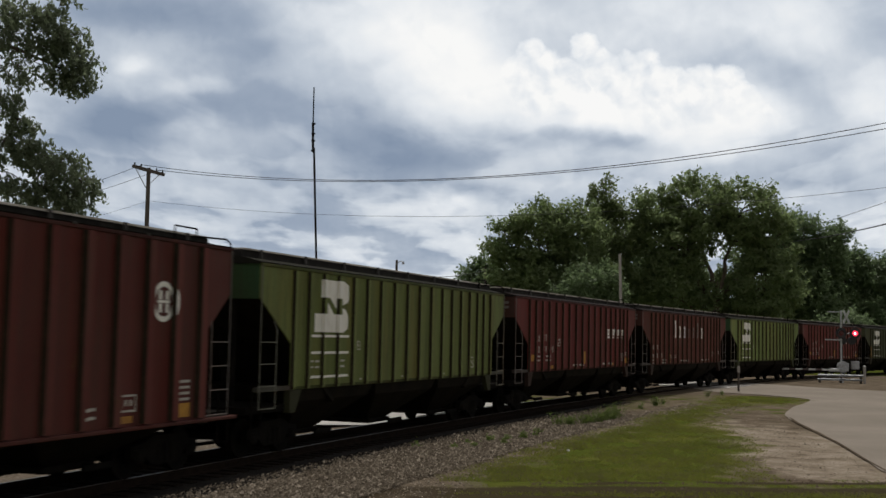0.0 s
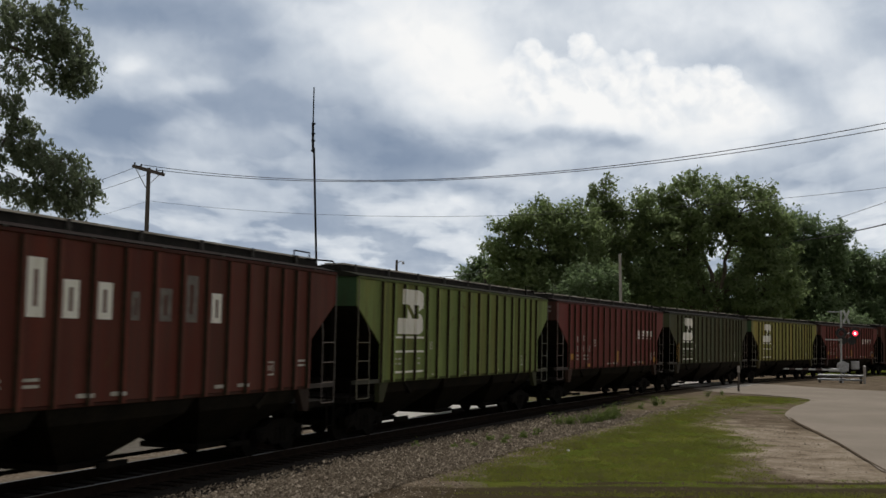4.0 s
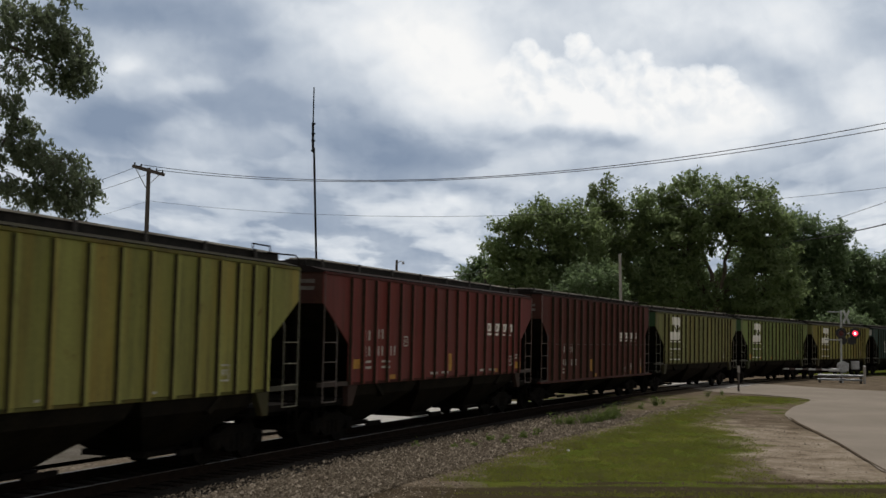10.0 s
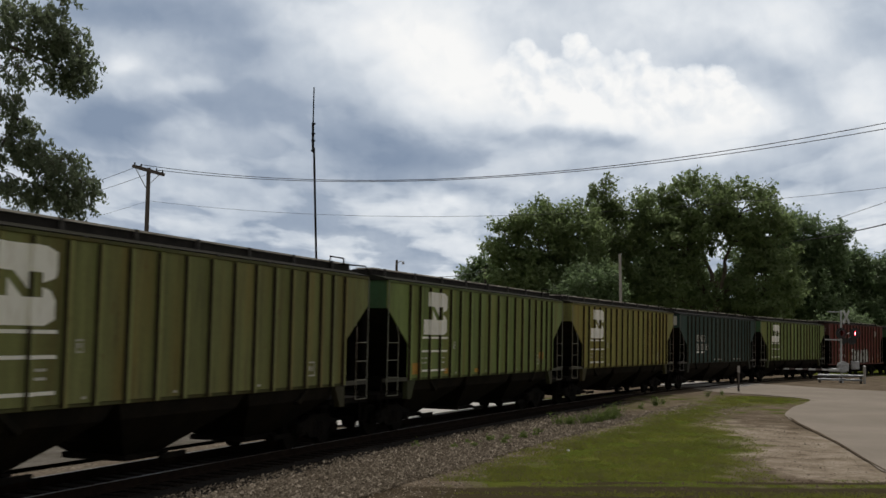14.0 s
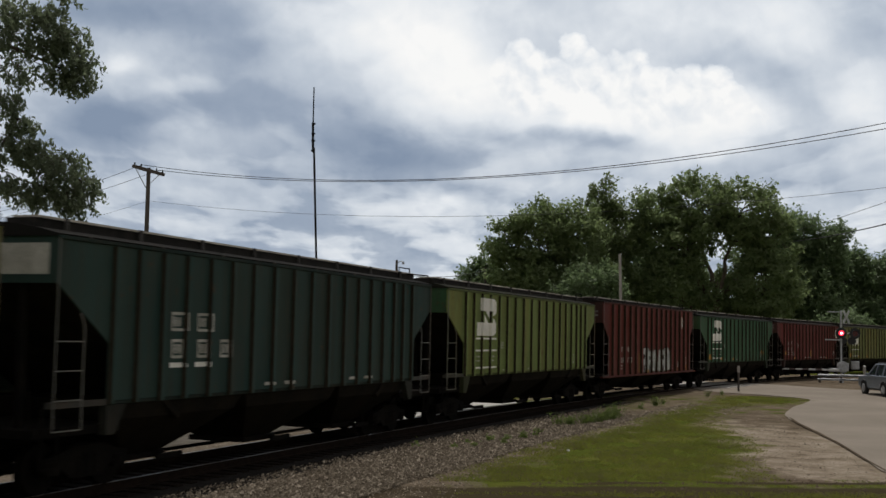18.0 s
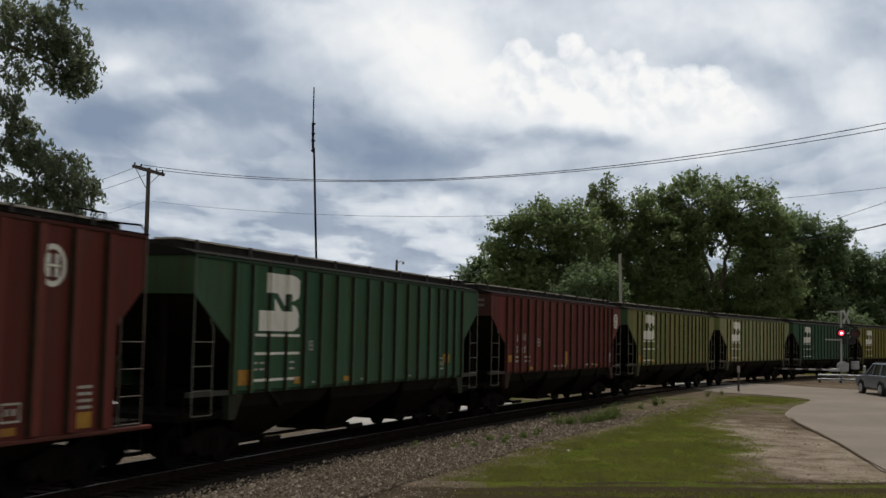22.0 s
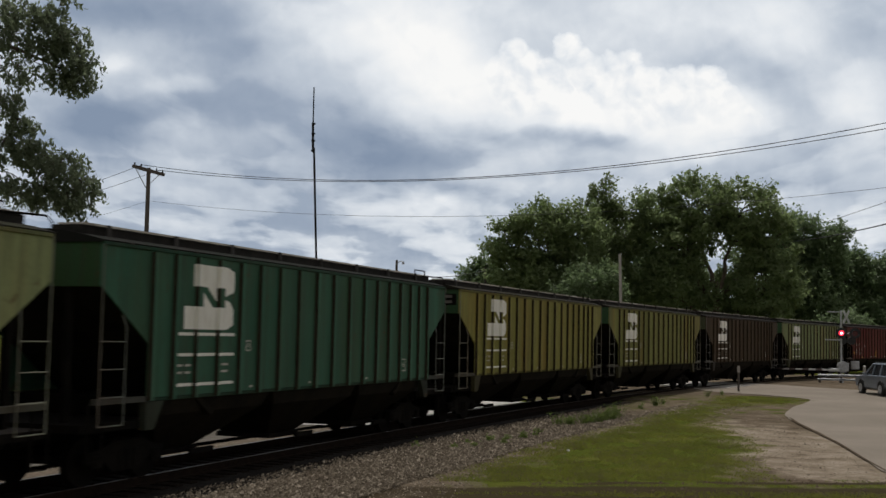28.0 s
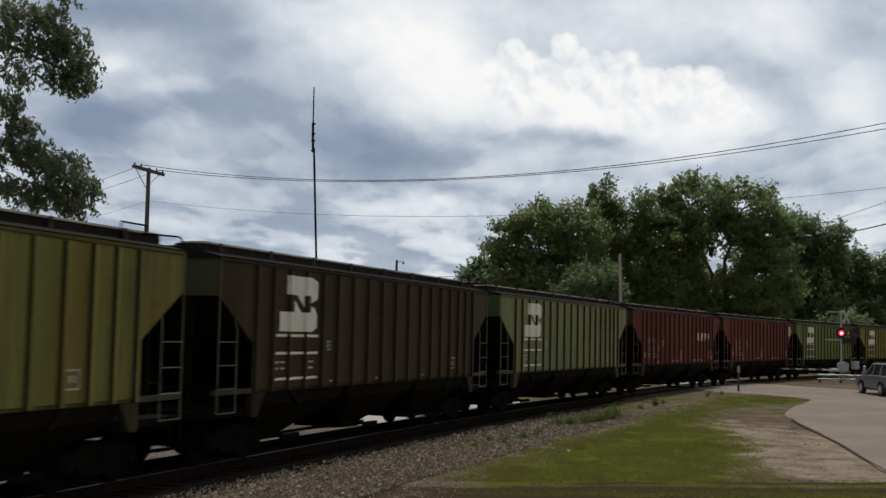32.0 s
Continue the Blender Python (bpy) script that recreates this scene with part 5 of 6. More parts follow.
def near_tree():
    """The tree whose outer branches reach in over the train's roof."""
    rng = np.random.default_rng(7)
    x, y = -15.4, 33.0
    ob = thing("tree", pose(x, y, 0.15), "large locust tree with drooping feathery branches", "tree")
    bm = blank()
    limb(bm, (0, 0, -0.2), (0.3, 0, 8.5), 0.42, 0.2, 0.15, rng, 8, 10)
    # the long limb that carries the upper sprays
    limb(bm, (0.3, 0, 9.4), (2.6, 0, 11.3), 0.09, 0.06, 0.05, rng, 5, 6)
    limb(bm, (2.6, 0, 11.3), (4.7, 0, 10.5), 0.06, 0.02, 0.06, rng, 6, 6)
    pts, ups = [], []
    # sprays: centre from the trunk's foot, half width and half height, number of leaf strands
    for tip, r, n in TIPS:
        root = (tip[0] * 0.75, 0, 11.1) if tip[2] > 10.0 else (tip[0] * 0.7, 0, tip[2] + 0.5)
        b = limb(bm, root, tip, 0.016, 0.007, 0.03, rng, 5, 5)
        for _ in range(int(n * 1.05)):
            d = rng.normal(size=3)
            d *= rng.uniform() ** 0.4 / np.linalg.norm(d)
            q = Vector(tip) + Vector(d * np.array((1.12, 1.5, 0.8)) * r)
            rod(bm, b[-2], q, 0.008, 3, 0.004, False)
            # a strand hangs from its twig with pairs of narrow leaflets
            k = 16
            way = np.array((rng.uniform(-0.1, 0.28), rng.uniform(-0.2, 0.2), -rng.uniform(0.15, 0.5)))
            pts.append(np.array(q) + np.linspace(0, 1, k)[:, None] * way + rng.normal(size=(k, 3)) * 0.055)
            ups.append(np.tile((0.25, -0.4, 0.8), (k, 1)))
    part("trunk", bm, M["bark"], ob)
    part("crown", leaf_mesh("crown", np.concatenate(pts), 0.175, 9, M["leaf_near"], 1.0, 0.42, np.concatenate(ups)), None, ob)


TIPS = [((2.9, 0, 12.35), 0.6, 46), ((3.7, 0, 12.15), 0.55, 56), ((4.4, 0, 11.6), 0.55, 62), ((4.8, 0, 10.9), 0.45, 46), ((4.7, 0, 10.35), 0.42, 34), ((4.1, 0, 10.45), 0.42, 26), ((3.8, 0, 11.3), 0.5, 36), ((2.8, 0.2, 11.6), 0.55, 34), ((3.05, 0, 10.6), 0.6, 30),
        ((2.75, 0, 9.65), 0.45, 28), ((3.2, 0, 9.05), 0.4, 30), ((2.9, 0, 8.4), 0.7, 60), ((3.7, 0, 8.2), 0.6, 62), ((4.45, 0, 7.85), 0.58, 56), ((5.05, 0, 7.3), 0.42, 38), ((4.75, 0, 6.85), 0.5, 46), ((3.9, 0, 7.1), 0.6, 60), ((3.0, 0, 7.1), 0.65, 58), ((4.3, 0, 12.8), 0.25, 10), ((1.3, 0, 12), 1.4, 60)]
build_trees()
near_tree()


# ---- poles and wires ----
def wire(a, b, sag, r, label, n=24):
    bm = blank()
    a, b = Vector(a), Vector(b)
    pts = [a.lerp(b, i / n) - Vector((0, 0, sag * 4 * (i / n) * (1 - i / n))) for i in range(n + 1)]
    tube(bm, pts, r, 5)
    return solid("overhead_wire", bm, M["wire"], label, "wire", "overhead wires")


def utility_pole(x, y, top):
    ob = thing("utility_pole", pose(x, y, 0.1), "weathered wooden utility pole with a braced crossarm", "pole")
    bm = blank()
    rod(bm, (0, 0, -0.2), (-0.04, 0, top), 0.13, 10, 0.09)
    part("pole", bm, M["wood"], ob)
    bm = blank()
    m = Matrix.Translation((-0.04, 0, top - 0.12)) @ Matrix.Rotation(radians(60), 4, "Z") @ Matrix.Rotation(radians(4), 4, "Y")
    box(bm, -1.0, 1.0, -0.06, 0.06, -0.07, 0.07, m)
    part("crossarm", bm, M["wood"], ob)
    for s in (-1, 1):
        bm = blank()
        rod(bm, m @ Vector((s * 0.75, 0.07, -0.05)), m @ Vector((0, 0.1, -0.8)), 0.02, 5)
        part("brace", bm, M["galv"], ob)
        for k in (0.5, 0.9):
            bm = blank()
            rod(bm, m @ Vector((s * k, 0, 0.07)), m @ Vector((s * k, 0, 0.2)), 0.045, 8, 0.025)
            part("insulator", bm, M["glass"], ob)


def build_poles():
    utility_pole(abeam(258, 53), 53, 10.65)
    px = abeam(258, 53)
    right = (18.5, 33.0)
    for dx, dy, z0, y1, z1, sag in ((-0.25, -0.4, 10.83, 33.0, 11.11, 1.65), (0.3, 0.5, 10.72, 34.1, 10.93, 1.4)):
        wire((px + dx, 53 + dy, z0), (right[0], y1, z1), sag, 0.014, "thick overhead power cable sagging over the track")
        wire((px + dx, 53 + dy, z0), (-38 + dx, 78 + dy, 9.4), 0.6, 0.011, "thin overhead power cable")
    wire((px, 53, 9.22), (right[0], 33.0, 8.7), 1.12, 0.007, "thin overhead cable over the track")
    wire((px, 53, 9.22), (-38, 78, 7.4), 0.4, 0.006, "thin overhead cable behind the train")
    for x, y, h in ((-38, 78, 9.6), (abeam(1640, 70), 70, 13.6), (abeam(1385, 139), 139, 17.0), (abeam(860, 128), 128, 10.9)):
        ob = thing("utility_pole", pose(x, y, 0.1), "plain wooden utility pole holding overhead cables", "pole")
        bm = blank()
        rod(bm, (0, 0, -0.2), (0, 0, h), 0.15, 10, 0.1)
        part("pole", bm, M["wood"], ob)
    # the next pole of the line stands beside the road
    ob = thing("utility_pole", pose(right[0], right[1], 0.1), "plain wooden utility pole beside the road", "pole")
    bm = blank()
    rod(bm, (0, 0, -0.2), (0, 0, 11.7), 0.15, 10, 0.1)
    part("pole", bm, M["wood"], ob)
    # slender radio mast
    x, y = abeam(557.5, 80), 80
    ob = thing("antenna_mast", pose(x, y, 0.2), "slender grey steel antenna mast with a collinear aerial", "antenna")
    bm = blank()
    rod(bm, (0.5, 0, -0.2), (-0.3, 0, 16.0), 0.075, 8)
    part("lower_tube", bm, M["dark"], ob)
    bm = blank()
    rod(bm, (-0.36, 0, 15.7), (-0.42, 0, 17.7), 0.085, 8)
    part("middle_tube", bm, M["dark"], ob)
    for z in (16.0, 16.7, 17.2, 17.9):
        bm = blank()
        box(bm, -0.5, -0.24, -0.05, 0.05, z - 0.26, z - 0.14)
        part("clamp", bm, M["dark"], ob)
    bm = blank()
    rod(bm, (-0.41, 0, 17.6), (-0.42, 0, 20.3), 0.05, 8, 0.04)
    part("aerial", bm, M["dark"], ob)
    # far street lamp and grey pole
    x = abeam(702.5, 110)
    ob = thing("street_lamp", pose(x, 110, 0.2), "far wooden lamp pole with a short arm", "lamp")
    bm = blank()
    rod(bm, (0, 0, -0.2), (0, 0, 10.2), 0.14, 8, 0.11)
    part("pole", bm, M["wood"], ob)
    bm = blank()
    tube(bm, [(0, 0, 9.9), (0.35, 0, 10.1), (0.62, 0, 10.05)], 0.04)
    part("arm", bm, M["galv"], ob)
    bm = blank()
    rod(bm, (0.62, 0, 10.08), (0.62, 0, 9.8), 0.07, 8, 0.14)
    part("lamp_head", bm, M["galv"], ob)
    wire((x, 110, 9.1), (abeam(860, 128), 128, 10.6), 0.5, 0.03, "far thin overhead cable before the trees")
    x = abeam(1102, 100)
    ob = thing("utility_pole", pose(x, 100, 0.2), "bare grey pole before the trees", "pole")
    bm = blank()
    rod(bm, (0.1, 0, -0.2), (-0.2, 0, 10.5), 0.15, 8, 0.12)
    part("pole", bm, M["concrete"], ob)
    # cables that leave the trees to the side
    end = (abeam(1640, 70), 70)
    wire((abeam(1385, 139), 139, 16.4), (*end, 12.9), 0.2, 0.02, "thin overhead cable beyond the trees")
    wire((abeam(1385, 139), 139, 15.4), (*end, 11.3), 0.3, 0.045, "thick overhead cable beyond the trees")


build_poles()


# ---- crossing signal, gate, rail guard, car ----
FLASH = []


def signal():
    x, y = abeam(1490, 86.0), 86.0
    z = ground_height(x, y)
    ob = thing("crossing_signal", pose(x, y, z, 0, 0, -8), "silver railway crossing signal with crossbuck and red flashing lamps", "crossing signal")
    bm = blank()
    rod(bm, (0, 0, 0), (0, 0, 5.35), 0.075, 10)
    part("mast", bm, M["silver"], ob)
    bm = blank()
    rod(bm, (0, 0, 0), (0, 0, 0.35), 0.2, 10, 0.12)
    part("base", bm, M["silver"], ob)
    for s in (-1, 1):
        bm = blank()
        m = Matrix.Translation((0.35, -0.12 - 0.03 * s, 4.85)) @ Matrix.Rotation(radians(48), 4, "Z") @ Matrix.Rotation(radians(48 * s), 4, "Y")
        box(bm, -0.62, 0.62, -0.012, 0.012, -0.115, 0.115, m)
        part("crossbuck_blade", bm, M["silver"], ob, "grey weathered blade of the crossbuck")
    bm = blank()
    box(bm, -1.0, 0.05, -0.03, 0.03, 5.18, 5.25)
    part("top_bracket", bm, M["silver"], ob)
    bm = blank()
    box(bm, -1.15, 0.0, -0.04, 0.04, 3.1, 3.2)
    part("side_bracket", bm, M["silver"], ob)
    bm = blank()
    rod(bm, (-0.05, -0.1, 3.62), (0.95, -0.1, 3.62), 0.04, 8)
    part("lamp_arm", bm, M["silver"], ob)
    for lx, side in ((-0.03, 0), (0.95, 1)):
        bm = blank()
        rod(bm, (lx, -0.17, 3.65), (lx, -0.2, 3.65), 0.4, 24)
        part("background_disc", bm, M["plastic"], ob, "black round target disc")
        bm = blank()
        for i in range(10):
            a0, a1 = math.pi * i / 10, math.pi * (i + 1) / 10
            r = 0.23
            p = [(lx + r * math.cos(a0), -0.2, 3.65 + r * math.sin(a0)), (lx + r * math.cos(a1), -0.2, 3.65 + r * math.sin(a1))]
            q = [(px, -0.5, pz) for px, _, pz in p]
            vs = [bm.verts.new(v) for v in (p[0], p[1], q[1], q[0])]
            bm.faces.new(vs)
        part("visor", bm, M["plastic"], ob)
        # the lamp turns its lit face forwards and away again
        core = part("lamp_unit", finish_disc(0.21, -0.02, 0.0), None, ob, "red glass lamp", pose(lx, -0.24, 3.65))
        part("lit_lens", disc_mesh("lit_lens", 0.19, -0.012, M["lit"]), None, core, "glowing red lens")
        part("hot_spot", disc_mesh("hot_spot", 0.09, -0.02, M["hot"]), None, core, "bright centre of the lens")
        part("dark_lens", disc_mesh("dark_lens", 0.19, 0.018, M["unlit"]), None, core, "unlit dark red lens")
        FLASH.append((core, side, pose(lx, -0.24, 3.65)))
    for lx, lz in ((0.15, 3.1), (0.8, 3.1)):
        bm = blank()
        rod(bm, (lx, 0.12, lz), (lx, 0.3, lz), 0.3, 20)
        part("rear_lamp_disc", bm, M["plastic"], ob, "black back of a lamp facing the other way")
    bm = blank()
    rod(bm, (0.12, -0.2, 1.15), (0.12, 0.2, 1.15), 0.42, 18)
    box(bm, -0.25, 0.5, -0.22, 0.22, 0.85, 1.45)
    part("gate_mechanism", finish(bm, 0.02), M["silver"], ob, "round silver gate drive housing")
    bm = blank()
    box(bm, 0.7, 1.25, -0.25, 0.1, 1.0, 1.6)
    part("relay_box", finish(bm, 0.02), M["galv"], ob)
    bm = blank()
    box(bm, -0.9, 0.0, -0.3, -0.18, 0.78, 1.05)
    part("counterweight", finish(bm, 0.02), M["galv"], ob)
    arm = part("gate_arm", gate_bm(), M["signwhite"], ob, "lowered white gate arm with red stripes")
    for i in range(7):
        bm = blank()
        box(bm, -1.9 - i * 0.95, -1.45 - i * 0.95, -0.37, -0.23, 0.86, 1.0)
        part("red_stripe", bm, M["signred"], arm)


def gate_bm():
    bm = blank()
    box(bm, -8.2, -0.2, -0.36, -0.24, 0.87, 0.99)
    return bm


def finish_disc(r, y0, y1):
    bm = blank()
    rod(bm, (0, -0.01, 0), (0, 0.015, 0), r, 20)
    return mesh_of("lamp_unit", finish(bm), M["plastic"])


def disc_mesh(name, r, y, mat):
    bm = blank()
    rod(bm, (0, y - 0.004, 0), (0, y + 0.004, 0), r, 20)
    return mesh_of(name, finish(bm), mat)


signal()


def guard_rail():
    x, y = abeam(1490, 84.2), 84.2
    z = ground_height(x, y)
    ob = thing("guard_rail", pose(x, y, z, 0, 0, -6), "short galvanised steel guard rail at the signal's foot", "guard rail")
    for h in (0.0, 0.3):
        bm = blank()
        prism(bm, [(-0.03, 0.18 + h), (0.03, 0.23 + h), (-0.03, 0.28 + h), (0.03, 0.34 + h), (0.06, 0.34 + h), (0.0, 0.28 + h), (0.06, 0.23 + h), (0.0, 0.18 + h)], "x", -1.65, 1.55)
        part("beam", bm, M["galv"], ob)
    for px in (-1.5, 0.0, 1.4):
        bm = blank()
        box(bm, px - 0.07, px + 0.07, 0.06, 0.2, -0.3, 0.7)
        part("post", bm, M["wood"], ob)
    x2, y2 = abeam(1531, 84), 84
    ob = thing("marker_post", pose(x2, y2, ground_height(x2, y2)), "short white marker post beside the signal", "post")
    bm = blank()
    rod(bm, (0, 0, -0.2), (0, 0, 1.25), 0.1, 10)
    part("post", bm, M["concrete"], ob)
    bm = blank()
    rod(bm, (0, 0, 1.25), (0, 0, 1.32), 0.11, 10, 0.06)
    part("cap", bm, M["signwhite"], ob)


guard_rail()


def marker_post():
    x, y = abeam(1309, 66.0), 66.0
    ob = thing("wooden_post", pose(x, y, ground_height(x, y)), "thin wooden marker post in the grass", "post")
    bm = blank()
    rod(bm, (0, 0, -0.2), (0, 0, 1.5), 0.06, 8, 0.055)
    part("stake", bm, M["wood"], ob)
    bm = blank()
    box(bm, -0.065, 0.065, -0.065, 0.065, 1.1, 1.45)
    part("band", bm, M["concrete"], ob, "faded pale reflective band")


marker_post()


def wheel_parts(car, x, y):
    bm = blank()
    rod(bm, (0, -0.11, 0), (0, 0.11, 0), 0.37, 22)
    tyre = part("wheel", finish(bm, 0.02), M["rubber"], car, "", pose(x, y, 0.37))
    bm = blank()
    s = -1 if y < 0 else 1
    rod(bm, (0, s * 0.1, 0), (0, s * 0.125, 0), 0.24, 18)
    for i in range(5):
        a = 2 * math.pi * i / 5
        rod(bm, (0, s * 0.13, 0), (0.22 * math.cos(a), s * 0.13, 0.22 * math.sin(a)), 0.03, 5)
    part("rim", bm, M["silver"], tyre)
    return tyre


def build_suv():
    """A blue-grey pickup-like utility car; it faces +x."""
    ob = thing("utility_car", Matrix(), "blue-grey metallic utility car waiting at the crossing", "car")
    bm = blank()
    side = [(2.25, 0.45), (2.32, 0.75), (2.25, 0.98), (1.25, 1.08), (0.55, 1.12), (-2.2, 1.12), (-2.32, 0.9), (-2.3, 0.5), (-1.95, 0.42), (-1.8, 0.7), (-1.4, 0.83), (-1.0, 0.7), (-0.85, 0.38), (0.95, 0.38), (1.05, 0.68), (1.42, 0.83), (1.8, 0.68), (1.92, 0.42)]
    prism(bm, side, "y", -0.9, 0.9)
    part("body", finish(bm, 0.03), M["carpaint"], ob)
    bm = blank()
    for s in (-1, 1):
        for (ax, az), (bx, bz) in (((0.95, 1.1), (0.15, 1.72)), ((-0.15, 1.1), (-0.2, 1.72)), ((-1.2, 1.1), (-1.2, 1.73)), ((-2.15, 1.1), (-1.95, 1.74))):
            rod(bm, (ax, s * 0.86, az), (bx, s * 0.7, bz), 0.05, 6)
    part("pillars", bm, M["carpaint"], ob)
    bm = blank()
    vs = []
    for x, z, y in ((0.9, 1.12, 0.83), (0.14, 1.7, 0.68), (-1.93, 1.72, 0.68), (-2.12, 1.12, 0.83)):
        vs.append([bm.verts.new((x, -y, z)), bm.verts.new((x, y, z))])
    for a, b in zip(vs, vs[1:]):
        bm.faces.new((a[0], a[1], b[1], b[0]))
    bm.faces.new([v[0] for v in vs])
    bm.faces.new([v[1] for v in vs][::-1])
    bm.faces.new((vs[0][0], vs[3][0], vs[3][1], vs[0][1]))
    part("windows", bm, M["glass"], ob)
    bm = blank()
    box(bm, -2.0, 0.2, -0.72, 0.72, 1.7, 1.78)
    part("roof", finish(bm, 0.03), M["carpaint"], ob)
    for s in (-1, 1):
        bm = blank()
        rod(bm, (-1.9, s * 0.62, 1.84), (0.0, s * 0.62, 1.84), 0.025, 6)
        part("roof_rail", bm, M["plastic"], ob)
        bm = blank()
        box(bm, 0.55, 0.72, s * 0.92, s * 1.1, 1.1, 1.25)
        part("mirror", finish(bm, 0.02), M["carpaint"], ob)
        bm = blank()
        box(bm, 2.2, 2.33, s * 0.55, s * 0.88, 0.74, 0.92)
        part("headlight", finish(bm, 0.02), M["lamp"], ob)
        bm = blank()
        box(bm, -2.34, -2.25, s * 0.72, s * 0.88, 0.8, 1.05)
        part("tail_light", finish(bm, 0.01), M["unlit"], ob)
        for dx in (-0.25, -1.2):
            bm = blank()
            box(bm, dx - 0.12, dx + 0.08, s * 0.9, s * 0.925, 0.95, 0.98)
            part("door_handle", bm, M["plastic"], ob)
        for x in (-1.4, 1.42):
            bm = blank()
            n = 10
            for i in range(n):
                a0, a1 = math.pi * i / n, math.pi * (i + 1) / n
                rod(bm, (x + 0.43 * math.cos(a0), s * 0.9, 0.4 + 0.43 * math.sin(a0)), (x + 0.43 * math.cos(a1), s * 0.9, 0.4 + 0.43 * math.sin(a1)), 0.035, 5)
            part("wheel_arch", bm, M["plastic"], ob)
    bm = blank()
    box(bm, 2.2, 2.36, -0.86, 0.86, 0.42, 0.6)
    part("front_bumper", finish(bm, 0.03), M["plastic"], ob)
    bm = blank()
    box(bm, -2.38, -2.2, -0.86, 0.86, 0.45, 0.62)
    part("rear_bumper", finish(bm, 0.03), M["plastic"], ob)
    bm = blank()
    box(bm, 2.26, 2.34, -0.5, 0.5, 0.72, 0.9)
    part("grille", finish(bm, 0.01), M["plastic"], ob)
    bm = blank()
    box(bm, -2.2, 2.2, -0.8, 0.8, 0.3, 0.45)
    part("underbody", bm, M["plastic"], ob)
    wheels = [wheel_parts(ob, x, y) for x in (-1.4, 1.42) for y in (-0.82, 0.82)]
    return ob, wheels


SUV, SUV_WHEELS = build_suv()


# ---- loose ground cover ----
def scatter_stones():
    rng = np.random.default_rng(3)
    n = 42000
    s = np.concatenate([rng.uniform(-6, 30, n * 3 // 4), rng.uniform(30, 62, n - n * 3 // 4)])
    off = 1.75 + 2.75 * rng.uniform(0, 1, n) ** 0.9
    verts, faces = [], []
    for i in range(n):
        p = on_line(s[i], off[i])
        o = off[i]
        if o <= 2.2:
            z = ZR - 0.2 - 0.05 * max(0, (o - 1.7) / 0.5)
        else:
            t = clamp((5.5 - o) / 3)
            z = ground_height(p.x, p.y) * (1 - t) + 0.13 * t + np.interp(o, [2.1, 3.1, 4.2, 5.2, 6.2], [0.16, 0.1, 0.05, 0.03, -0.04])
        r = rng.uniform(0.02, 0.034) * (1 + 1.0 * rng.uniform() ** 4)
        k = len(verts)
        ax = rng.uniform(0.6, 1.3, 6) * r
        a = rng.uniform(0, 6.28)
        ca, sa = math.cos(a), math.sin(a)
        verts += [(p.x + ca * ax[0], p.y + sa * ax[0], z), (p.x - sa * ax[1], p.y + ca * ax[1], z + 0.3 * r), (p.x - ca * ax[2], p.y - sa * ax[2], z), (p.x + sa * ax[3], p.y - ca * ax[3], z - 0.2 * r),
                  (p.x + 0.3 * r, p.y, z + ax[4] * 0.9), (p.x, p.y, z - r * 0.5)]
        faces += [(k, k + 1, k + 4), (k + 1, k + 2, k + 4), (k + 2, k + 3, k + 4), (k + 3, k, k + 4)]
    ob = new("ballast_stones", raw("ballast_stones", verts, faces, M["stone"]))
    # the train's shade is put into the colour of stones close to the rails
    ob.data.materials.append(M["shade_ballast"])
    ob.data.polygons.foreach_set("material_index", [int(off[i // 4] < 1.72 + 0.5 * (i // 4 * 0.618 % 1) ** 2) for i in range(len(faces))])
    tagged(ob, "loose grey-brown crushed stones along the track", "stones", "", "stuff")


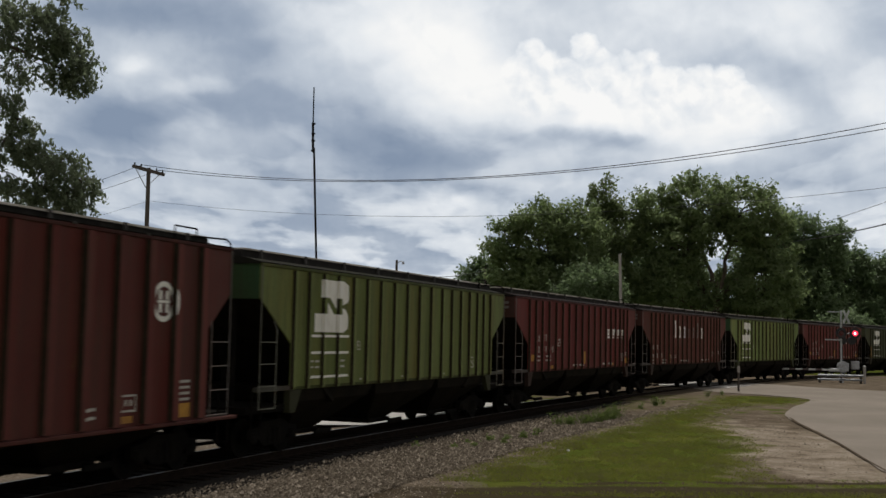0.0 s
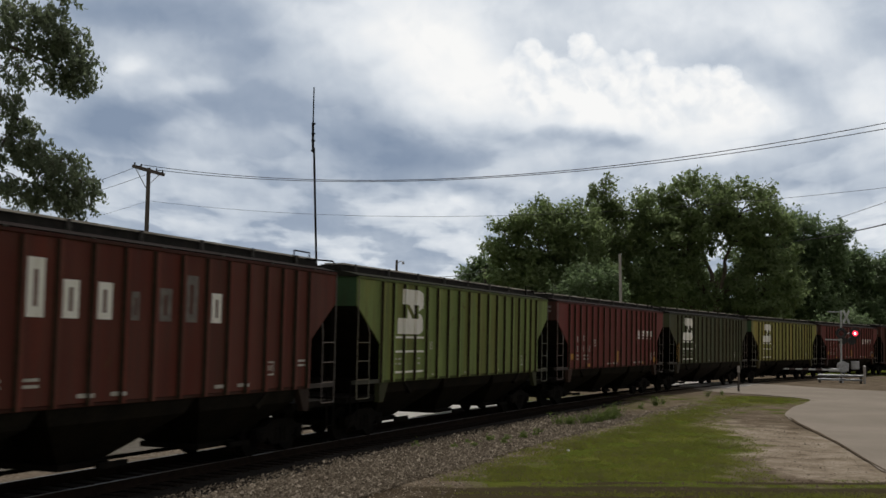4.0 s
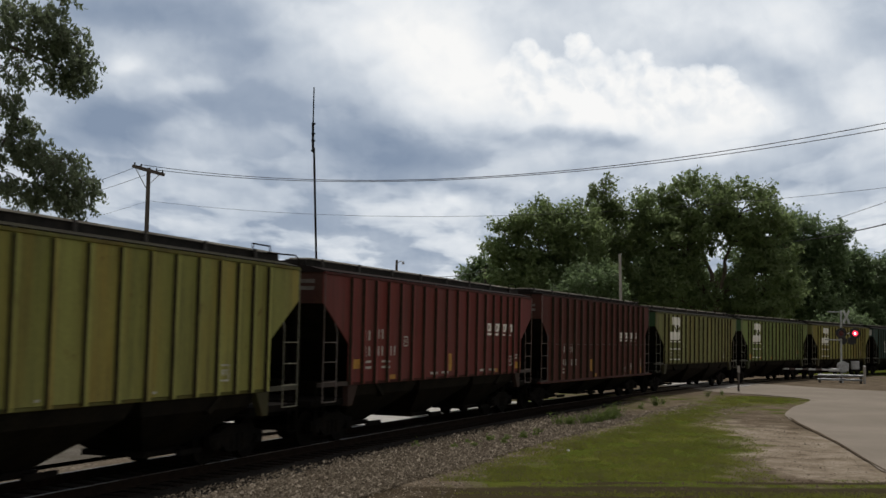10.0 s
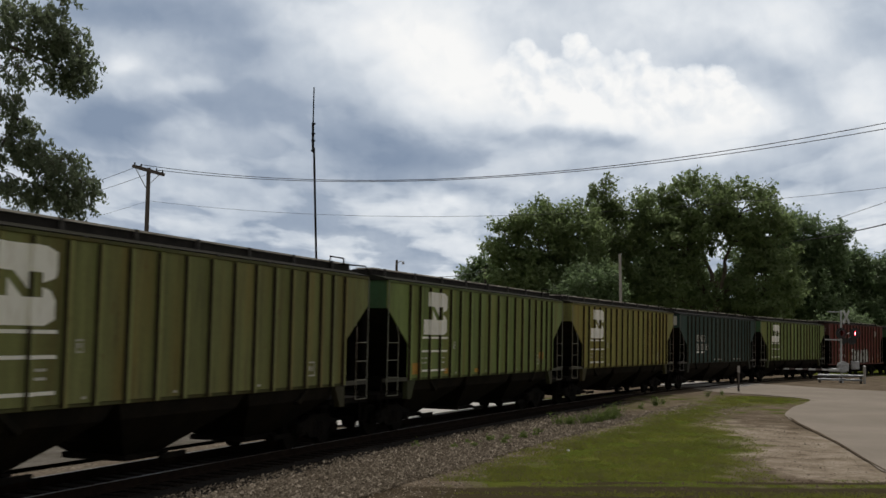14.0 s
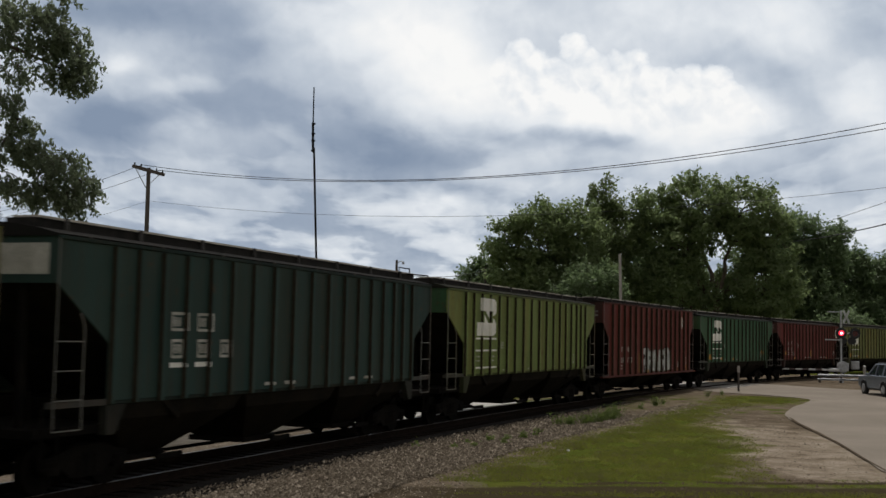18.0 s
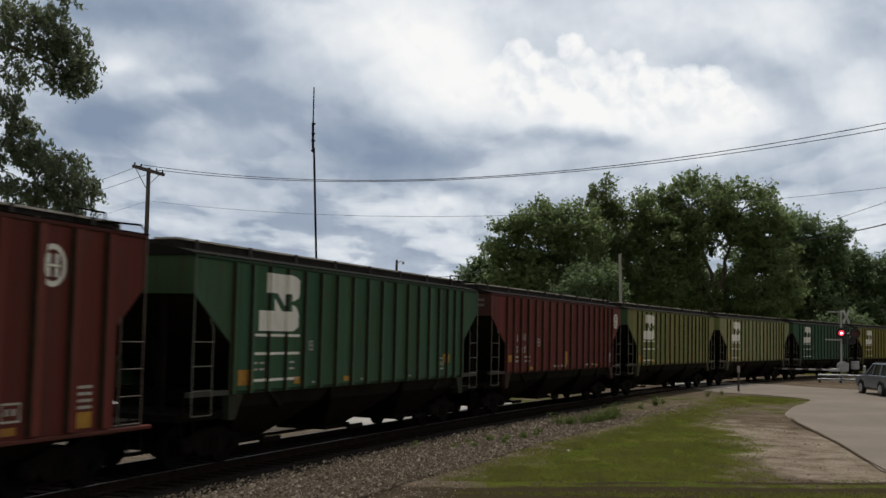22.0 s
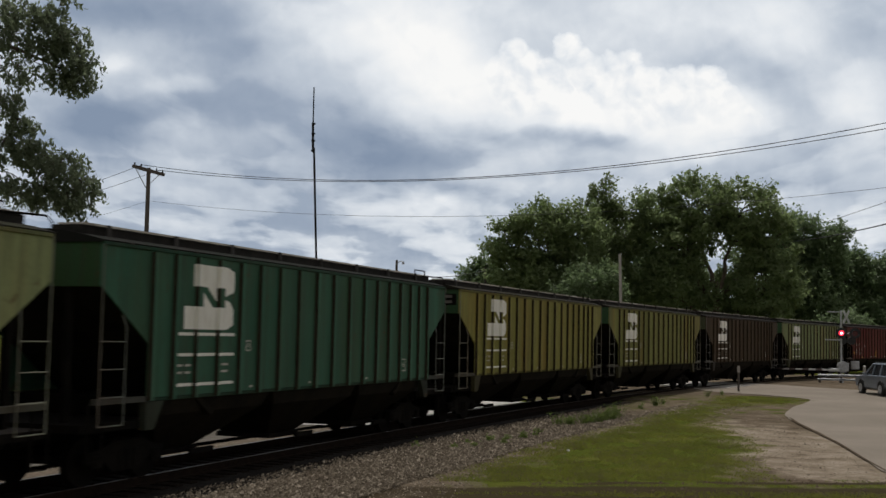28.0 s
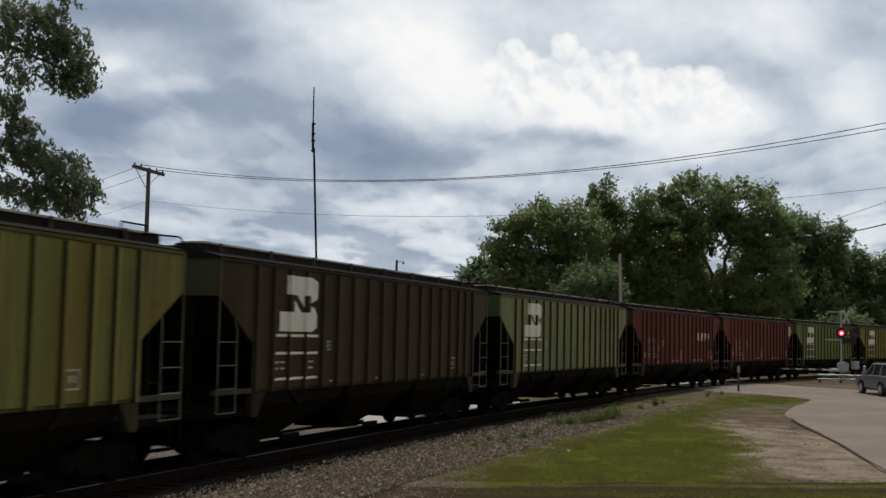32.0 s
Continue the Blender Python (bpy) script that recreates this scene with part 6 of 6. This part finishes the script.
def scatter_clods():
    """Pebbles on the sandy apron and clods of dark soil in the wheel ruts."""
    rng = np.random.default_rng(8)

    def lumps(name, spots, material, label, category):
        verts, faces = [], []
        for x, y, r in spots:
            z, k = ground_height(x, y), len(verts)
            a = rng.uniform(0, 6.28)
            for j in range(5):
                b = a + j * 1.257
                q = r * rng.uniform(0.7, 1.2)
                verts.append((x + q * math.cos(b), y + q * math.sin(b), z - 0.01))
            verts.append((x + rng.normal() * 0.2 * r, y + rng.normal() * 0.2 * r, z + r * rng.uniform(0.4, 0.75)))
            faces += [(k + j, k + (j + 1) % 5, k + 5) for j in range(5)]
        tagged(new(name, raw(name, verts, faces, material)), label, category, "", "stuff")
    pebbles, clods = [], []
    while len(pebbles) < 2600:
        x, y = rng.uniform(6.5, 17), rng.uniform(26.5, 58)
        edge = 11.05 + (y - 28.8) * 0.165
        if signed(x, y, LAWN) < -0.2 and x < edge - 0.15:
            pebbles.append((x, y, rng.uniform(0.014, 0.03) * (1 + 1.3 * rng.uniform() ** 8)))
    while len(pebbles) < 8600:
        p = on_line(rng.uniform(0, 40), 4.2 + 3.0 * rng.uniform() ** 1.6)
        if signed(p.x, p.y, LAWN) < rng.uniform(-0.3, 0.5):
            pebbles.append((p.x, p.y, rng.uniform(0.018, 0.036) * (1 + rng.uniform() ** 6)))
    while len(clods) < 420:
        x = rng.uniform(2.0, 11.5)
        y = (24.95 + 0.188 * x if rng.uniform() < 0.7 else 24.0 + 0.158 * x) + rng.normal() * 0.3
        if noise.noise((x * 0.55, y * 1.2, 2.0)) + 0.5 * clamp((x - 7) / 1.5) > -0.05:
            clods.append((x, y, rng.uniform(0.02, 0.04) * (1 + 1.5 * rng.uniform() ** 6)))
    lumps("pebbles", pebbles, M["stone"], "loose brown pebbles on the bare verge and apron", "pebbles")
    lumps("soil_clods", clods, M["soil"], "dark clods of soil along the wheel ruts", "soil")


def weed(x, y, size, n, seed, label, mat="weed"):
    rng = np.random.default_rng(seed)
    z = ground_height(x, y) + 0.02
    ob = thing("weed", pose(x, y, z), label, "weed", "weeds along the ballast")
    bm = blank()
    pts = []
    for i in range(n):
        a, r = rng.uniform(0, 6.28), rng.uniform(0.05, 1) * size
        tip = Vector((r * math.cos(a), r * math.sin(a), size * rng.uniform(0.5, 1.3)))
        rod(bm, (tip.x * 0.4, tip.y * 0.4, -0.03), tip, 0.008, 4, 0.004)
        for j in range(9):
            pts.append(np.array(tip) * (0.25 + 0.75 * j / 8) + rng.normal(size=3) * 0.05)
    part("stems", bm, M[mat], ob)
    part("leaves", leaf_mesh("leaves", pts, 0.1, seed, M[mat], -0.5, 0.3), None, ob)


def build_weeds():
    rows = [(4.2, 41.5, 0.42, 18), (4.7, 41.8, 0.3, 26), (5.3, 42.5, 0.36, 26), (5.6, 43.0, 0.3, 22), (5.9, 43.4, 0.4, 28), (6.3, 44.3, 0.42, 30), (6.6, 44.9, 0.36, 26), (6.8, 45.4, 0.46, 30), (7.0, 45.8, 0.5, 12), (9.9, 53.3, 0.32, 22), (8.8, 50.7, 0.2, 8), (10.4, 54.2, 0.16, 8), (-0.63, 31.7, 0.24, 16),
            (0.4, 32.3, 0.12, 10), (1.0, 32.8, 0.13, 10), (15.1, 62.2, 0.2, 8), (3.0, 36.8, 0.1, 7), (1.9, 34.0, 0.12, 8), (13.9, 60.5, 0.22, 10), (1.5, 34.6, 0.14, 14), (2.1, 35.2, 0.13, 12), (2.6, 35.9, 0.15, 14), (3.2, 37.9, 0.12, 10), (0.8, 33.6, 0.12, 10)]
    for i, (x, y, s, n) in enumerate(rows):
        weed(x, y, s, n, 60 + i, "leafy green weed clump growing in the gravel")
    bm = blank()
    rod(bm, (0, 0, 0), (0, 0, 0.04), 0.045, 8)
    y = 32.3
    x = abeam(1011, y)
    ob = solid("scrap", bm, M["signwhite"], "small white scrap lying in the grass", "litter")
    ob.matrix_basis = pose(x, y, ground_height(x, y) + 0.02)


def scatter_grass():
    """Short blades over the lawn, thinner where it is worn, with dry ones between."""
    rng = np.random.default_rng(12)

    def blades(name, count, material, label, lo, hi, worn):
        verts, n = [], 0
        while n < count:
            y = 23.5 + 38.0 * rng.uniform() ** 1.7
            x = rng.uniform(0.0, 19.0)
            inside = signed(x, y, LAWN)
            patch = noise.noise((x * 0.9, y * 0.5, 4.0)) + 0.6 * noise.noise((x * 2.6, y * 1.6, 9.0))
            rut = min(abs(y - 24.95 - 0.188 * x), abs(y - 24.0 - 0.158 * x))
            if inside < rng.uniform(-0.9, 0.6) or patch + worn < rng.uniform(-0.5, 0.4) or (y < 25.3 + 0.17 * x and (rut < rng.uniform(0.3, 1.2) or rng.uniform() < 0.6)):
                continue
            z = ground_height(x, y)
            for _ in range(4):
                a, h = rng.uniform(0, 6.28), rng.uniform(lo, hi)
                bx, by = x + rng.normal() * 0.05, y + rng.normal() * 0.05
                cx, cy = 0.011 * math.cos(a), 0.011 * math.sin(a)
                verts += [(bx - cx, by - cy, z - 0.01), (bx + cx, by + cy, z - 0.01), (bx + rng.normal() * 0.03, by + rng.normal() * 0.03, z + h)]
            n += 1
        faces = [(3 * i, 3 * i + 1, 3 * i + 2) for i in range(len(verts) // 3)]
        tagged(new(name, raw(name, verts, faces, material)), label, "grass", "", "stuff")
    blades("grass", 26000, M["blade"], "short mown green grass blades on the lawn", 0.02, 0.055, 0.1)
    blades("dry_grass", 4500, M["dryblade"], "dry yellow grass blades between the green", 0.02, 0.06, -0.2)


scatter_stones()
scatter_clods()
scatter_grass()
build_weeds()


def build_ties():
    me = mesh_box("tie", M["tie"], -0.115, 0.115, -1.3, 1.3, -0.17, 0.0, bevel=0.01)
    bed = bpy.data.objects["ballast_bed"]
    for i in range(240):
        s = -8 + i * 0.52
        p = on_line(s, 0, ZR - 0.178)
        ob = new("tie", me)
        ob.parent = bed
        ob.matrix_basis = Matrix.Translation(p) @ Matrix.Rotation(math.pi / 2 - heading(s), 4, "Z")


build_ties()


# ---- what moves ----
def motions():
    for car, s0 in CARS:
        walk(car, [(float(t), car_pose(s0 - travelled(float(t)))) for t in range(33)])
    # wheels roll while a car is near enough to be seen rolling
    for car, s0 in CARS:
        sets = [ob for ob in car.children_recursive if ob.name.startswith("wheelset")]
        seen = [i for i in range(0, 32 * FPS + 1) if -16.0 < s0 - travelled(i / FPS) < 34.0]
        if not seen:
            continue
        for ob in sets:
            m = ob.matrix_basis.copy()
            rows = [(i / FPS, m @ Matrix.Rotation(-(travelled(i / FPS) - travelled(seen[0] / FPS)) / 0.43, 4, "Y")) for i in seen]
            first, last = rows[0][1], rows[-1][1]
            if seen[0] > 0:
                rows.insert(0, (0.0, first))
            if seen[-1] < 32 * FPS:
                rows.append((32.0, last))
            walk(ob, rows)
    # clouds drift with the wind
    walk(CLOUDS, [(float(t), Matrix.Rotation(radians(0.98 * t / 32.0), 4, "Z")) for t in range(0, 33, 8)])
    # the two lamps of the signal take turns
    for core, side, m in FLASH:
        rows, t, state = [(0.0, lamp_turn(m, lamp_on(0.0, side)))], 0.0, lamp_on(0.0, side)
        for i in range(1, 32 * FPS + 1):
            t = i / FPS
            now = lamp_on(t, side)
            if now != state:
                for j in range(4):
                    f = i - 3 + j
                    k = j / 3
                    rows.append((f / FPS, m @ Matrix.Rotation(math.pi * ((1 - k) if now else k), 4, "Z")))
                state = now
        rows.append((32.0, lamp_turn(m, lamp_on(32.0, side))))
        walk(core, sorted(rows, key=lambda r: r[0]))
    # the car rolls up to the crossing and stops
    rows = []
    for t, d in ((0.0, 62.0), (9.0, 60.0), (11.0, 46.0), (13.0, 23.0), (14.5, 9.0), (15.3, 4.4), (16.0, 2.0), (16.5, 1.2), (17.1, 0.75), (18.1, 0.4), (19.5, 0.1), (21.0, 0.0), (32.0, 0.0)):
        rows.append((t, suv_pose(d)))
    walk(SUV, rows)


def suv_pose(d):
    x, y = 25.2 + 0.02 * d, 65.6 - d
    return Matrix.Translation((x, y, ground_height(x, y) + 0.03)) @ Matrix.Rotation(radians(91), 4, "Z")


def lamp_on(t, side):
    phase = ((t - 13.56) / 0.98) % 1.0
    return (phase < 0.5) == (side == 1)


def lamp_turn(m, lit):
    return m @ Matrix.Rotation(0.0 if lit else math.pi, 4, "Z")


motions()
